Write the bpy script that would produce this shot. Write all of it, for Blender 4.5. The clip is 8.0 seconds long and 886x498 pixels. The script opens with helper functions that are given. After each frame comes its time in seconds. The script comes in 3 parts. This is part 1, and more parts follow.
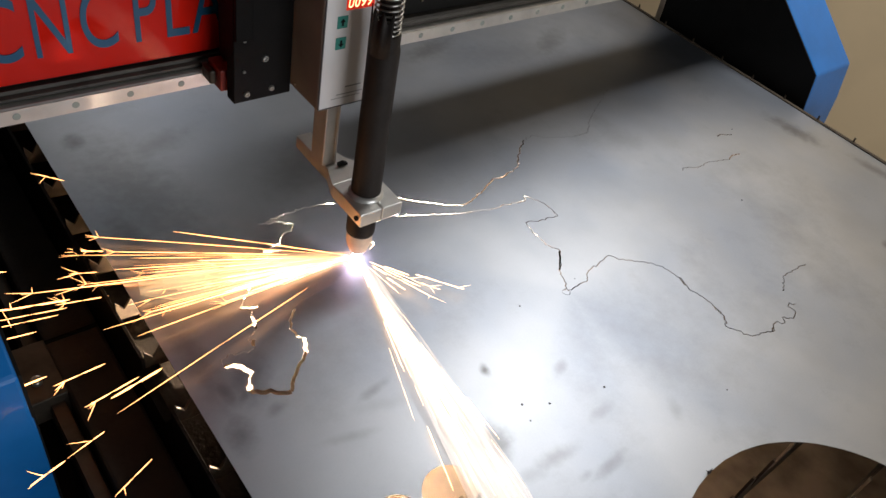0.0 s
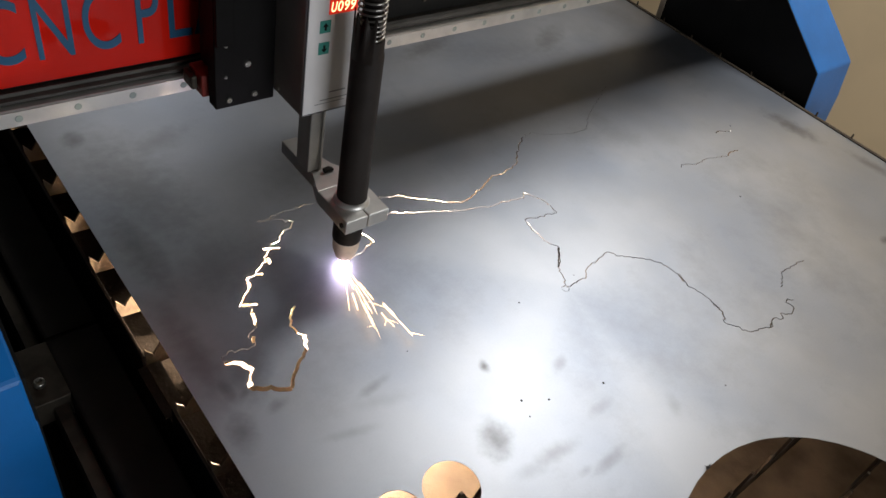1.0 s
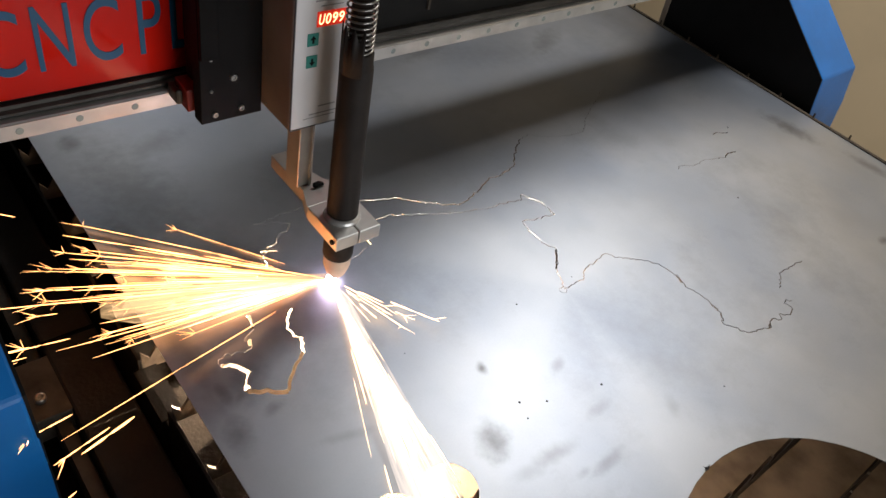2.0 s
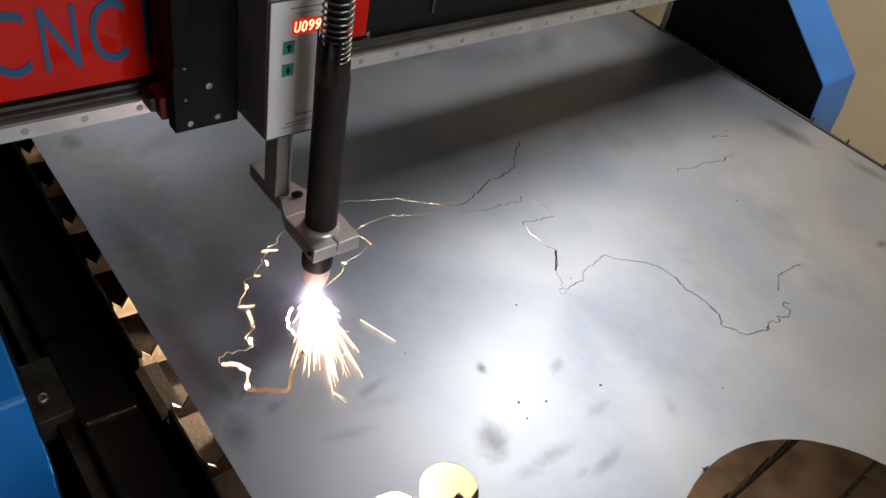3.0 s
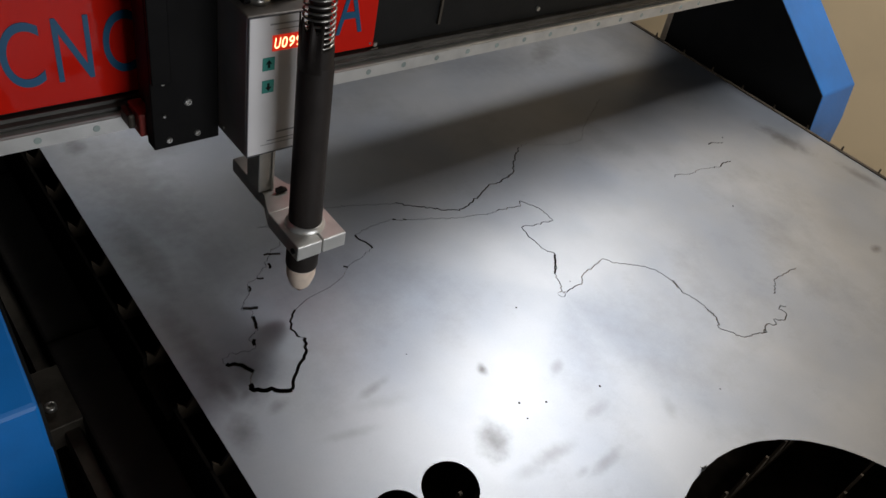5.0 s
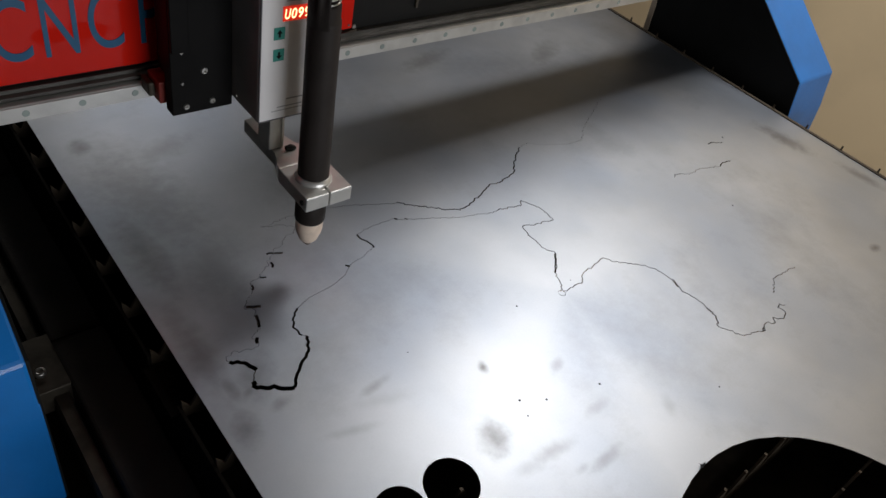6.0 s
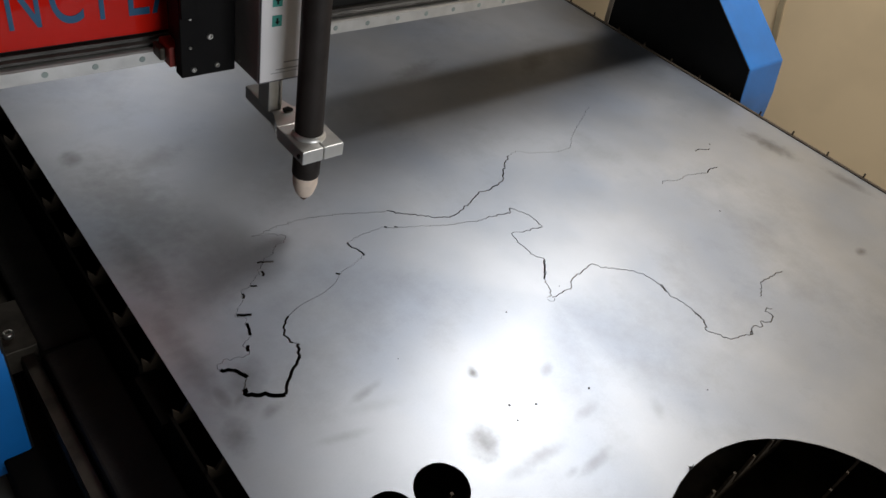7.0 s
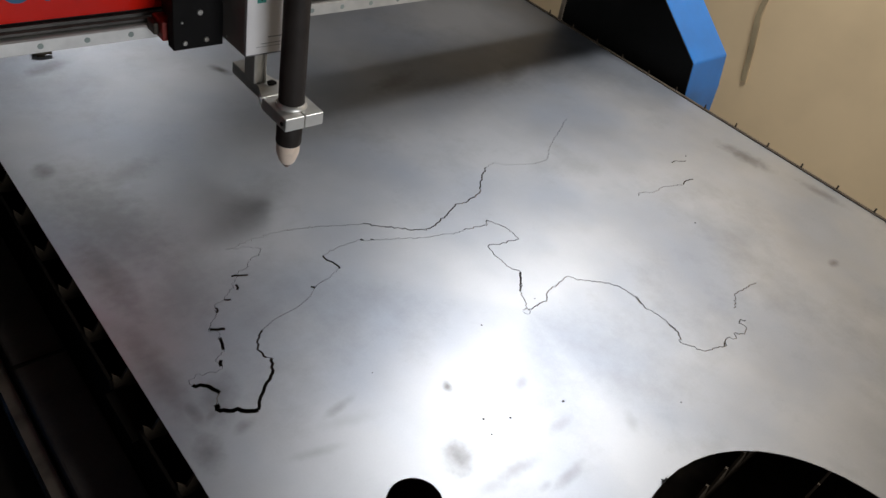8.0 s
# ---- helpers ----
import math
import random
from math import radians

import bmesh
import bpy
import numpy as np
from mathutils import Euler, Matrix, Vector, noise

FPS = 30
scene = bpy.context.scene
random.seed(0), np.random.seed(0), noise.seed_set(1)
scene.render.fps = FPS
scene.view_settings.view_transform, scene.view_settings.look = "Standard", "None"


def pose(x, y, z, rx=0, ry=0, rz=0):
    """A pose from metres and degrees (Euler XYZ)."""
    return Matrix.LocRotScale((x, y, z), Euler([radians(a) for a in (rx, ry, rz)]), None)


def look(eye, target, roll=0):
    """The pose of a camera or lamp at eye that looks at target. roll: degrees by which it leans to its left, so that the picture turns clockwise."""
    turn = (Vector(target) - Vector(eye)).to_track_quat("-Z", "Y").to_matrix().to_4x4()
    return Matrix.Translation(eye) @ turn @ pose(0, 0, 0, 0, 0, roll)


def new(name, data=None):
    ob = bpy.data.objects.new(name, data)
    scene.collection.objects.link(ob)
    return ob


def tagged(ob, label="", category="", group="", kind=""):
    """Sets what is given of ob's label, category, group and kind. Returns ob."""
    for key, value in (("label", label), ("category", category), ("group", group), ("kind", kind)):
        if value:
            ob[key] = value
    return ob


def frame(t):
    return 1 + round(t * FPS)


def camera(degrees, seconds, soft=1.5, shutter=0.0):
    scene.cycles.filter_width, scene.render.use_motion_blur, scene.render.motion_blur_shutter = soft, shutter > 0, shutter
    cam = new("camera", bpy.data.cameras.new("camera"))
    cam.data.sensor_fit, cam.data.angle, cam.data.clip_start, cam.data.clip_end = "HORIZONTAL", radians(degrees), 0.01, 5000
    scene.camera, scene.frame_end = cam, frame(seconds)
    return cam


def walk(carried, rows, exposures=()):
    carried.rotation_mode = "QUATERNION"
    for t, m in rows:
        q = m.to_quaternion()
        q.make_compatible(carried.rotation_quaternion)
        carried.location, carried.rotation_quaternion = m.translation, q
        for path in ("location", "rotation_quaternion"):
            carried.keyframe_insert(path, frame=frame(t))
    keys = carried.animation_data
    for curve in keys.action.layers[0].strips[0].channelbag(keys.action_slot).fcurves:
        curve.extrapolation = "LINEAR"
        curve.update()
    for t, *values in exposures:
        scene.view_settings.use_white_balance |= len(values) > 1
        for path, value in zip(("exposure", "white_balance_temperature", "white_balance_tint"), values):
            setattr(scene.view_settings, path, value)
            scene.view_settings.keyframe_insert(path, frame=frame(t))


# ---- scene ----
cam = camera(61.4, 8.0)
PATH = [
    (0, (-0.624, -0.343, 0.645), (0.47, 0.656, -0.699), 14.2),
    (0.5, (-0.624, -0.345, 0.642), (0.472, 0.658, -0.697), 14.0),
    (1, (-0.626, -0.344, 0.646), (0.468, 0.648, -0.702), 14.2),
    (1.5, (-0.623, -0.346, 0.643), (0.475, 0.653, -0.698), 13.8),
    (3, (-0.629, -0.349, 0.642), (0.477, 0.652, -0.689), 14.3),
    (3.5, (-0.633, -0.351, 0.644), (0.479, 0.657, -0.679), 14.3),
    (4, (-0.637, -0.351, 0.648), (0.48, 0.653, -0.673), 14.4),
    (4.5, (-0.64, -0.354, 0.642), (0.483, 0.657, -0.669), 14.4),
    (6, (-0.646, -0.362, 0.646), (0.473, 0.654, -0.664), 14.2),
    (6.5, (-0.649, -0.367, 0.65), (0.476, 0.653, -0.652), 14.0),
    (7, (-0.647, -0.373, 0.649), (0.492, 0.652, -0.637), 13.8),
    (7.5, (-0.642, -0.374, 0.651), (0.505, 0.645, -0.631), 14.0),
    (8, (-0.636, -0.376, 0.658), (0.539, 0.634, -0.607), 14.6),
]
walk(cam, [(t, look(eye, target, roll)) for t, eye, target, roll in PATH], exposures=[(0, 0.0), (4.6, 0.0), (6.0, 0.08), (7.0, 0.2), (8.0, 0.28)])

# ---- light ----
world = bpy.data.worlds.new("room_world")
scene.world = world
world.use_nodes = True
world.node_tree.nodes["Background"].inputs[0].default_value = (0.75, 0.82, 1.0, 1)
world.node_tree.nodes["Background"].inputs[1].default_value = 0.02
scene.view_settings.exposure = 0.0


def area_lamp(name, label, m, size, size_y, watts, colour):
    data = bpy.data.lights.new(name, "AREA")
    data.shape, data.size, data.size_y, data.energy, data.color = "RECTANGLE", size, size_y, watts, colour
    ob = new(name, data)
    ob.matrix_basis = m
    return tagged(ob, label, "lamp")


LAMP = (1.02, 0.54, 1.74)
bulb = bpy.data.lights.new("work_lamp", "SPOT")
bulb.spot_size, bulb.spot_blend = radians(130), 0.8
bulb.energy, bulb.shadow_soft_size, bulb.color = 78, 0.29, (1.0, 0.985, 0.965)
lamp = new("work_lamp", bulb)
lamp.matrix_basis = look(LAMP, (1.2, -0.4, 0))
tagged(lamp, "bright white work lamp hung over the machine", "lamp")
area_lamp("ceiling_lamp", "white lamp hung at the far end of the workshop", look((0.5, 3.1, 1.3), (-0.25, 0.9, 0)), 0.5, 0.3, 5.5, (1.0, 0.97, 0.94))
# soft fill light added behind the camera, its source unseen
area_lamp("front_fill", "soft fill light added behind the camera, source unseen", pose(0.05, -2.56, 0.35, 90, 0, 0), 1.5, 1.1, 31, (0.95, 0.97, 1.0))


# ---- materials ----
def links(mat):
    return mat.node_tree.nodes, mat.node_tree.links


def surface(name, colour, rough=0.5, metal=0.0, vary=0.25, scale=12.0, fine=160.0, bump=0.15, coat=0.0, second=None):
    """A painted or bare surface with two scales of variation and fine relief."""
    mat = bpy.data.materials.new(name)
    mat.use_nodes = True
    n, l = links(mat)
    b = n["Principled BSDF"]
    co = n.new("ShaderNodeTexCoord")
    big, small = n.new("ShaderNodeTexNoise"), n.new("ShaderNodeTexNoise")
    big.inputs["Scale"].default_value, big.inputs["Detail"].default_value = scale, 6
    small.inputs["Scale"].default_value, small.inputs["Detail"].default_value = fine, 3
    l.new(co.outputs["Object"], big.inputs["Vector"])
    l.new(co.outputs["Object"], small.inputs["Vector"])
    mix = n.new("ShaderNodeMix")
    mix.data_type = "RGBA"
    mix.inputs["A"].default_value = (*colour, 1)
    dark = second or tuple(c * (1 - vary) for c in colour)
    mix.inputs["B"].default_value = (*dark, 1)
    ramp = n.new("ShaderNodeMapRange")
    ramp.inputs["From Min"].default_value, ramp.inputs["From Max"].default_value = 0.4, 0.68
    l.new(big.outputs["Fac"], ramp.inputs["Value"])
    l.new(ramp.outputs["Result"], mix.inputs["Factor"])
    l.new(mix.outputs["Result"], b.inputs["Base Color"])
    rr = n.new("ShaderNodeMapRange")
    rr.inputs["To Min"].default_value, rr.inputs["To Max"].default_value = max(0.012, rough - 0.08), min(1, rough + 0.1)
    l.new(small.outputs["Fac"], rr.inputs["Value"])
    l.new(rr.outputs["Result"], b.inputs["Roughness"])
    b.inputs["Metallic"].default_value = metal
    b.inputs["Coat Weight"].default_value = coat
    bp = n.new("ShaderNodeBump")
    bp.inputs["Strength"].default_value, bp.inputs["Distance"].default_value = bump, 0.001
    l.new(small.outputs["Fac"], bp.inputs["Height"])
    l.new(bp.outputs["Normal"], b.inputs["Normal"])
    return mat


def glow(name, colour, strength):
    mat = bpy.data.materials.new(name)
    mat.use_nodes = True
    b = mat.node_tree.nodes["Principled BSDF"]
    b.inputs["Base Color"].default_value = (*colour, 1)
    b.inputs["Emission Color"].default_value = (*colour, 1)
    b.inputs["Emission Strength"].default_value = strength
    return mat


# x, y, half length, half width, turn, darkness of soot smudges and other dark marks on the sheet
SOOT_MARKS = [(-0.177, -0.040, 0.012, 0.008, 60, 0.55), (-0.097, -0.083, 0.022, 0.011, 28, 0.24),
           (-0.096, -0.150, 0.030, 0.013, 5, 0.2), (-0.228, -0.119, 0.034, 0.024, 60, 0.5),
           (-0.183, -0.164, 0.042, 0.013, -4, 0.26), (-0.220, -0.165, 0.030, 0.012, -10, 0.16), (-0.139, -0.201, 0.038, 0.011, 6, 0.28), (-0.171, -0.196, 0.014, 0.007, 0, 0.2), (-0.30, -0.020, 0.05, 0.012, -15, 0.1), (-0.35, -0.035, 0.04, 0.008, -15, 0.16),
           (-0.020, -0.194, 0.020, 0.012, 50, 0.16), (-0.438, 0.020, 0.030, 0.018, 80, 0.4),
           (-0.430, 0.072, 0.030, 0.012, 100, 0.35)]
EDGE_MARKS = [(0.690, 0.085, 0.075, 0.028, 100, 0.45),
           (0.543, -0.178, 0.016, 0.010, 0, 0.5), (-0.390, 0.420, 0.05, 0.03, 90, 0.3),
           (0.730, -0.060, 0.060, 0.020, 95, 0.35), (-0.075, 0.700, 0.030, 0.013, -60, 0.75),
           (-0.420, 0.525, 0.030, 0.020, 80, 0.4), (-0.330, 0.790, 0.060, 0.022, 20, 0.4), (-0.440, 0.180, 0.06, 0.02, 85, 0.25),
              (-0.415, 0.060, 0.022, 0.010, 40, 0.35), (-0.395, 0.030, 0.018, 0.010, 10, 0.3), (0.20, 0.56, 0.09, 0.03, 15, 0.3), (0.45, 0.50, 0.10, 0.035, 30, 0.3)]
# broad darker areas first, then grime near the left edge
DARK_MARKS = [(-0.385, 0.40, 0.17, 0.075, 96, 0.30), (-0.36, 0.24, 0.10, 0.06, 70, 0.22), (0.34, 0.50, 0.22, 0.06, -14, 0.16), (-0.19, 0.36, 0.10, 0.05, 40, 0.18), (-0.425, 0.300, 0.120, 0.032, 92, 0.36), (-0.400, 0.075, 0.050, 0.028, 60, 0.34), (-0.437, 0.130, 0.100, 0.022, 90, 0.32), (-0.330, 0.480, 0.08, 0.03, 20, 0.22), (-0.30, 0.000, 0.03, 0.008, 10, 0.25)]
SMUDGES = SOOT_MARKS + EDGE_MARKS + DARK_MARKS


def sheet_steel():
    mat = surface("mill_sheet_steel", (0.473, 0.495, 0.537), 0.455, 1.0, 0.2, 5.0, 420.0, 0.05)
    n, l = links(mat)
    b = n["Principled BSDF"]
    co = n.new("ShaderNodeTexCoord")
    grain = n.new("ShaderNodeTexNoise")
    grain.inputs["Scale"].default_value, grain.inputs["Detail"].default_value, grain.inputs["Roughness"].default_value = 3.4, 10, 0.68
    l.new(co.outputs["Object"], grain.inputs["Vector"])
    cloud = n.new("ShaderNodeMapRange")
    cloud.inputs["From Min"].default_value, cloud.inputs["From Max"].default_value = 0.52, 0.75
    cloud.inputs["To Max"].default_value = 0.3
    l.new(grain.outputs["Fac"], cloud.inputs["Value"])
    dirt = cloud.outputs["Result"]
    wob = n.new("ShaderNodeTexNoise")
    wob.inputs["Scale"].default_value, wob.inputs["Detail"].default_value = 70, 6
    l.new(co.outputs["Object"], wob.inputs["Vector"])
    gloss = n.new("ShaderNodeMath")
    gloss.operation = "MULTIPLY_ADD"
    gloss.inputs[1].default_value, gloss.inputs[2].default_value = 0.12, -0.06
    l.new(grain.outputs["Fac"], gloss.inputs[0])
    total = n.new("ShaderNodeMath")
    total.operation = "ADD"
    l.new(b.inputs["Roughness"].links[0].from_socket, total.inputs[0])
    l.new(gloss.outputs["Value"], total.inputs[1])
    l.new(total.outputs["Value"], b.inputs["Roughness"])
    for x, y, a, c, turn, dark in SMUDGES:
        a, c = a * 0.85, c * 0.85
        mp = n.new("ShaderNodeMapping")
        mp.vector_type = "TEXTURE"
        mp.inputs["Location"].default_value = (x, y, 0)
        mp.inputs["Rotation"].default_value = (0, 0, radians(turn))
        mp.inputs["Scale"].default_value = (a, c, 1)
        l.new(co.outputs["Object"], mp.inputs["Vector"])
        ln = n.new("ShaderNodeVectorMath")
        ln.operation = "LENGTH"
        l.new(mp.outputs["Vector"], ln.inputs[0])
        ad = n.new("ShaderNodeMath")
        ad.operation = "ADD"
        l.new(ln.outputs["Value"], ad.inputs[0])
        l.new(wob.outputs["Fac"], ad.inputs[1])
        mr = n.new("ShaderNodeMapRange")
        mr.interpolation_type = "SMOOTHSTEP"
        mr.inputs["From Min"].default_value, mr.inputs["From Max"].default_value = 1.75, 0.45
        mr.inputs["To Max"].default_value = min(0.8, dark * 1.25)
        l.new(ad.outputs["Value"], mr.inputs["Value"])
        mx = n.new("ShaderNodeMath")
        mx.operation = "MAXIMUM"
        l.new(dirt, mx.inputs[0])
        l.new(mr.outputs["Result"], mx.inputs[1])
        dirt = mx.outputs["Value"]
    old = b.inputs["Base Color"].links[0].from_socket
    hue = n.new("ShaderNodeTexNoise")
    hue.inputs["Scale"].default_value, hue.inputs["Detail"].default_value = 4.5, 5
    l.new(co.outputs["Object"], hue.inputs["Vector"])
    hr = n.new("ShaderNodeMapRange")
    hr.inputs["From Min"].default_value, hr.inputs["From Max"].default_value, hr.inputs["To Max"].default_value = 0.42, 0.66, 0.5
    l.new(hue.outputs["Fac"], hr.inputs["Value"])
    tint = n.new("ShaderNodeMix")
    tint.data_type = "RGBA"
    tint.inputs["B"].default_value = (0.33, 0.385, 0.49, 1)
    l.new(hr.outputs["Result"], tint.inputs["Factor"])
    l.new(old, tint.inputs["A"])
    old = tint.outputs["Result"]
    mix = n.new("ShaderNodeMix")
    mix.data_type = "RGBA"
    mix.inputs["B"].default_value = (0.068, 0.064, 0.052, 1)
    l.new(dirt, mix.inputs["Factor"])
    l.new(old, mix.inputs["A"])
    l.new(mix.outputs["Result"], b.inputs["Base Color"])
    return mat


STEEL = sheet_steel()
SLAT = surface("sooty_slat_steel", (0.075, 0.054, 0.034), 0.6, 0.3, 0.5, 20, 200, 0.4)
FLANGE = surface("soot_caked_flange", (0.009, 0.0075, 0.006), 0.9, 0.0, 0.5, 25, 200, 0.5)
BEAM_SOOT = surface("sooty_side_beam", (0.024, 0.018, 0.0145), 0.75, 0.0, 0.6, 18, 180, 0.5)
RIM = surface("rusty_rim_steel", (0.11, 0.083, 0.056), 0.75, 0.1, 0.5, 30, 150, 0.5)
TANK = surface("rusty_tank_steel", (0.21, 0.165, 0.125), 0.75, 0.1, 0.6, 14, 120, 0.5)
FRAME = surface("dark_frame_paint", (0.009, 0.0075, 0.0062), 0.8, 0.0, 0.5, 16, 180, 0.3)
# rail steel with the shade under the beam put into its colour
SHADED_RAIL = surface("shaded_rail_steel", (0.085, 0.08, 0.072), 0.4, 0.5, 0.4, 30, 220, 0.15)
GREASY = surface("greasy_guide_steel", (0.10, 0.086, 0.068), 0.5, 0.4, 0.5, 25, 200, 0.3)
BLUE = surface("blue_enamel", (0.006, 0.205, 0.66), 0.38, 0.0, 0.2, 10, 240, 0.12, 0.3)
BLACK = surface("black_powder_coat", (0.008, 0.008, 0.0078), 0.45, 0.0, 0.3, 20, 300, 0.25)
ANODISED = surface("black_anodised_plate", (0.0065, 0.006, 0.006), 0.55, 0.0, 0.4, 24, 300, 0.1)
RED = surface("red_acrylic", (0.66, 0.016, 0.008), -0.05, 0.0, 0.12, 9, 200, 0.004)
TEAL = surface("blue_letter_vinyl", (0.004, 0.092, 0.20), 0.35, 0.0, 0.2, 12, 200, 0.05)
ALU = surface("machined_aluminium", (0.70, 0.69, 0.66), 0.36, 0.6, 0.15, 40, 500, 0.1)
PANEL = surface("printed_grey_panel", (0.80, 0.78, 0.78), 0.4, 0.05, 0.08, 14, 400, 0.03)
BOXSIDE = surface("brushed_box_steel", (0.42, 0.385, 0.36), 0.4, 0.3, 0.25, 14, 350, 0.06)
INK = surface("dark_print", (0.12, 0.12, 0.13), 0.5)
FAINT = surface("faded_print", (0.34, 0.33, 0.34), 0.5)
GREEN = surface("green_key", (0.05, 0.30, 0.25), 0.4, 0, 0.15)
SLEEVE = surface("black_torch_sleeve", (0.028, 0.0225, 0.020), 0.6, 0.0, 0.35, 30, 260, 0.15)
CERAMIC = surface("cream_ceramic_cap", (0.82, 0.67, 0.55), 0.55, 0.0, 0.2, 60, 300, 0.1)
COPPER = surface("sooty_copper_tip", (0.16, 0.09, 0.06), 0.5, 0.7, 0.4, 80, 300, 0.2)
SPRING = surface("spring_wire", (0.5, 0.48, 0.45), 0.3, 0.9, 0.2)
CHROME = surface("zinc_screw", (0.62, 0.6, 0.56), 0.3, 0.9, 0.2, 60)
RUSTRED = surface("red_slider_cap", (0.28, 0.032, 0.022), 0.5, 0.0, 0.4, 40)
CREAM = surface("cream_wall_paint", (0.86, 0.655, 0.40), 0.8, 0.0, 0.14, 2.5, 60, 0.25)
# unseen walls and ceiling, kept dark to cut bounced light
GREYWALL = surface("unseen_dark_wall", (0.09, 0.088, 0.085), 0.85, 0.0, 0.3, 2, 50, 0.4)
CEIL = surface("unseen_dark_grey", (0.09, 0.09, 0.088), 0.85, 0.0, 0.15, 2, 60, 0.2)
CONCRETE = surface("workshop_floor", (0.22, 0.21, 0.2), 0.8, 0.0, 0.3, 3, 80, 0.4)
SOOT = surface("slag_black", (0.03, 0.028, 0.026), 0.6)
STRAP = surface("tan_webbing", (0.42, 0.33, 0.20), 0.85)
PRIMER = surface("tan_primer", (0.40, 0.32, 0.24), 0.7, 0.0, 0.3, 30)
HOLECAP = surface("green_grey_plug", (0.33, 0.39, 0.365), 0.6, 0, 0.3)
for dull in (BLACK, ANODISED, FRAME, SLEEVE, GREASY):
    dull.node_tree.nodes["Principled BSDF"].inputs["Specular IOR Level"].default_value = 0.22
RED.node_tree.nodes["Principled BSDF"].inputs["Specular IOR Level"].default_value = 0.2
for matt in (FLANGE, FRAME):
    matt.node_tree.nodes["Principled BSDF"].inputs["Specular IOR Level"].default_value = 0.04
ANODISED.node_tree.nodes["Principled BSDF"].inputs["Specular IOR Level"].default_value = 0.1
LED_RED = glow("display_backlight", (0.75, 0.03, 0.01), 0.5)
LED_DIGIT = glow("display_digit", (1.0, 0.72, 0.35), 2.2)
ARC = glow("arc_core", (0.92, 0.76, 1.0), 260)
JET = glow("arc_jet", (1.0, 0.74, 0.52), 16000)
SPARK = glow("white_hot_spark", (1.0, 0.44, 0.15), 5.5)
PLUME = glow("plume_core", (1.0, 0.82, 0.86), 9)
SPARK_HOT = glow("spark_core", (1.0, 0.66, 0.38), 6)


# ---- mesh helpers ----
def part(name, bm, material, parent=None, label=""):
    me = bpy.data.meshes.new(name)
    bmesh.ops.recalc_face_normals(bm, faces=bm.faces)
    bm.to_mesh(me)
    bm.free()
    me.materials.append(material)
    ob = new(name, me)
    ob.parent = parent
    if label:
        ob["label"] = label
    return ob


def box(x0, x1, y0, y1, z0, z1, bevel=0.0, bm=None, segments=2):
    bm = bm or bmesh.new()
    made = bmesh.ops.create_cube(bm, size=1, matrix=Matrix.Translation(((x0 + x1) / 2, (y0 + y1) / 2, (z0 + z1) / 2)) @ Matrix.Diagonal((x1 - x0, y1 - y0, z1 - z0, 1)))
    if bevel:
        edges = list({e for v in made["verts"] for e in v.link_edges})
        bmesh.ops.bevel(bm, geom=edges, offset=bevel, segments=segments, affect="EDGES", profile=0.5)
    return bm


def lathe(profile, x, y, steps=40, bm=None):
    """A turned solid from (radius, z) pairs, closed at both ends."""
    bm = bm or bmesh.new()
    rings = [[bm.verts.new((x + r * math.cos(2 * math.pi * k / steps), y + r * math.sin(2 * math.pi * k / steps), z)) for k in range(steps)] for r, z in profile]
    for a, b in zip(rings, rings[1:]):
        for k in range(steps):
            f = bm.faces.new((a[k], a[(k + 1) % steps], b[(k + 1) % steps], b[k]))
            f.smooth = True
    bm.faces.new(rings[0]), bm.faces.new(rings[-1])
    return bm


def prism(points, axis, a, b, bevel=0.0):
    """A flat outline pushed through from a to b along an axis; points are the two other coordinates."""
    bm = bmesh.new()
    put = (lambda p, q: (q, p[0], p[1])) if axis == "x" else (lambda p, q: (p[0], q, p[1])) if axis == "y" else (lambda p, q: (p[0], p[1], q))
    lo, hi = [bm.verts.new(put(p, a)) for p in points], [bm.verts.new(put(p, b)) for p in points]
    bm.faces.new(lo), bm.faces.new(hi[::-1])
    for k in range(len(points)):
        bm.faces.new((lo[k], lo[(k + 1) % len(points)], hi[(k + 1) % len(points)], hi[k]))
    if bevel:
        bmesh.ops.bevel(bm, geom=list(bm.edges), offset=bevel, segments=2, affect="EDGES", profile=0.5)
    return bm


def disc_y(x, y, z, r, depth, steps=20, socket=0.0):
    """A round screw head that faces -y, with a hexagon socket."""
    bm = bmesh.new()
    prof = [(r * 0.98, 0), (r, -depth * 0.3), (r * 0.82, -depth)]
    if socket:
        prof += [(socket, -depth), (socket * 0.9, -depth * 0.35)]
    rings = [[bm.verts.new((x + q * math.cos(2 * math.pi * k / steps), y + d, z + q * math.sin(2 * math.pi * k / steps))) for k in range(steps)] for q, d in prof]
    for a, b in zip(rings, rings[1:]):
        for k in range(steps):
            bm.faces.new((a[k], a[(k + 1) % steps], b[(k + 1) % steps], b[k]))
    bm.faces.new(rings[0]), bm.faces.new(rings[-1])
    return bm


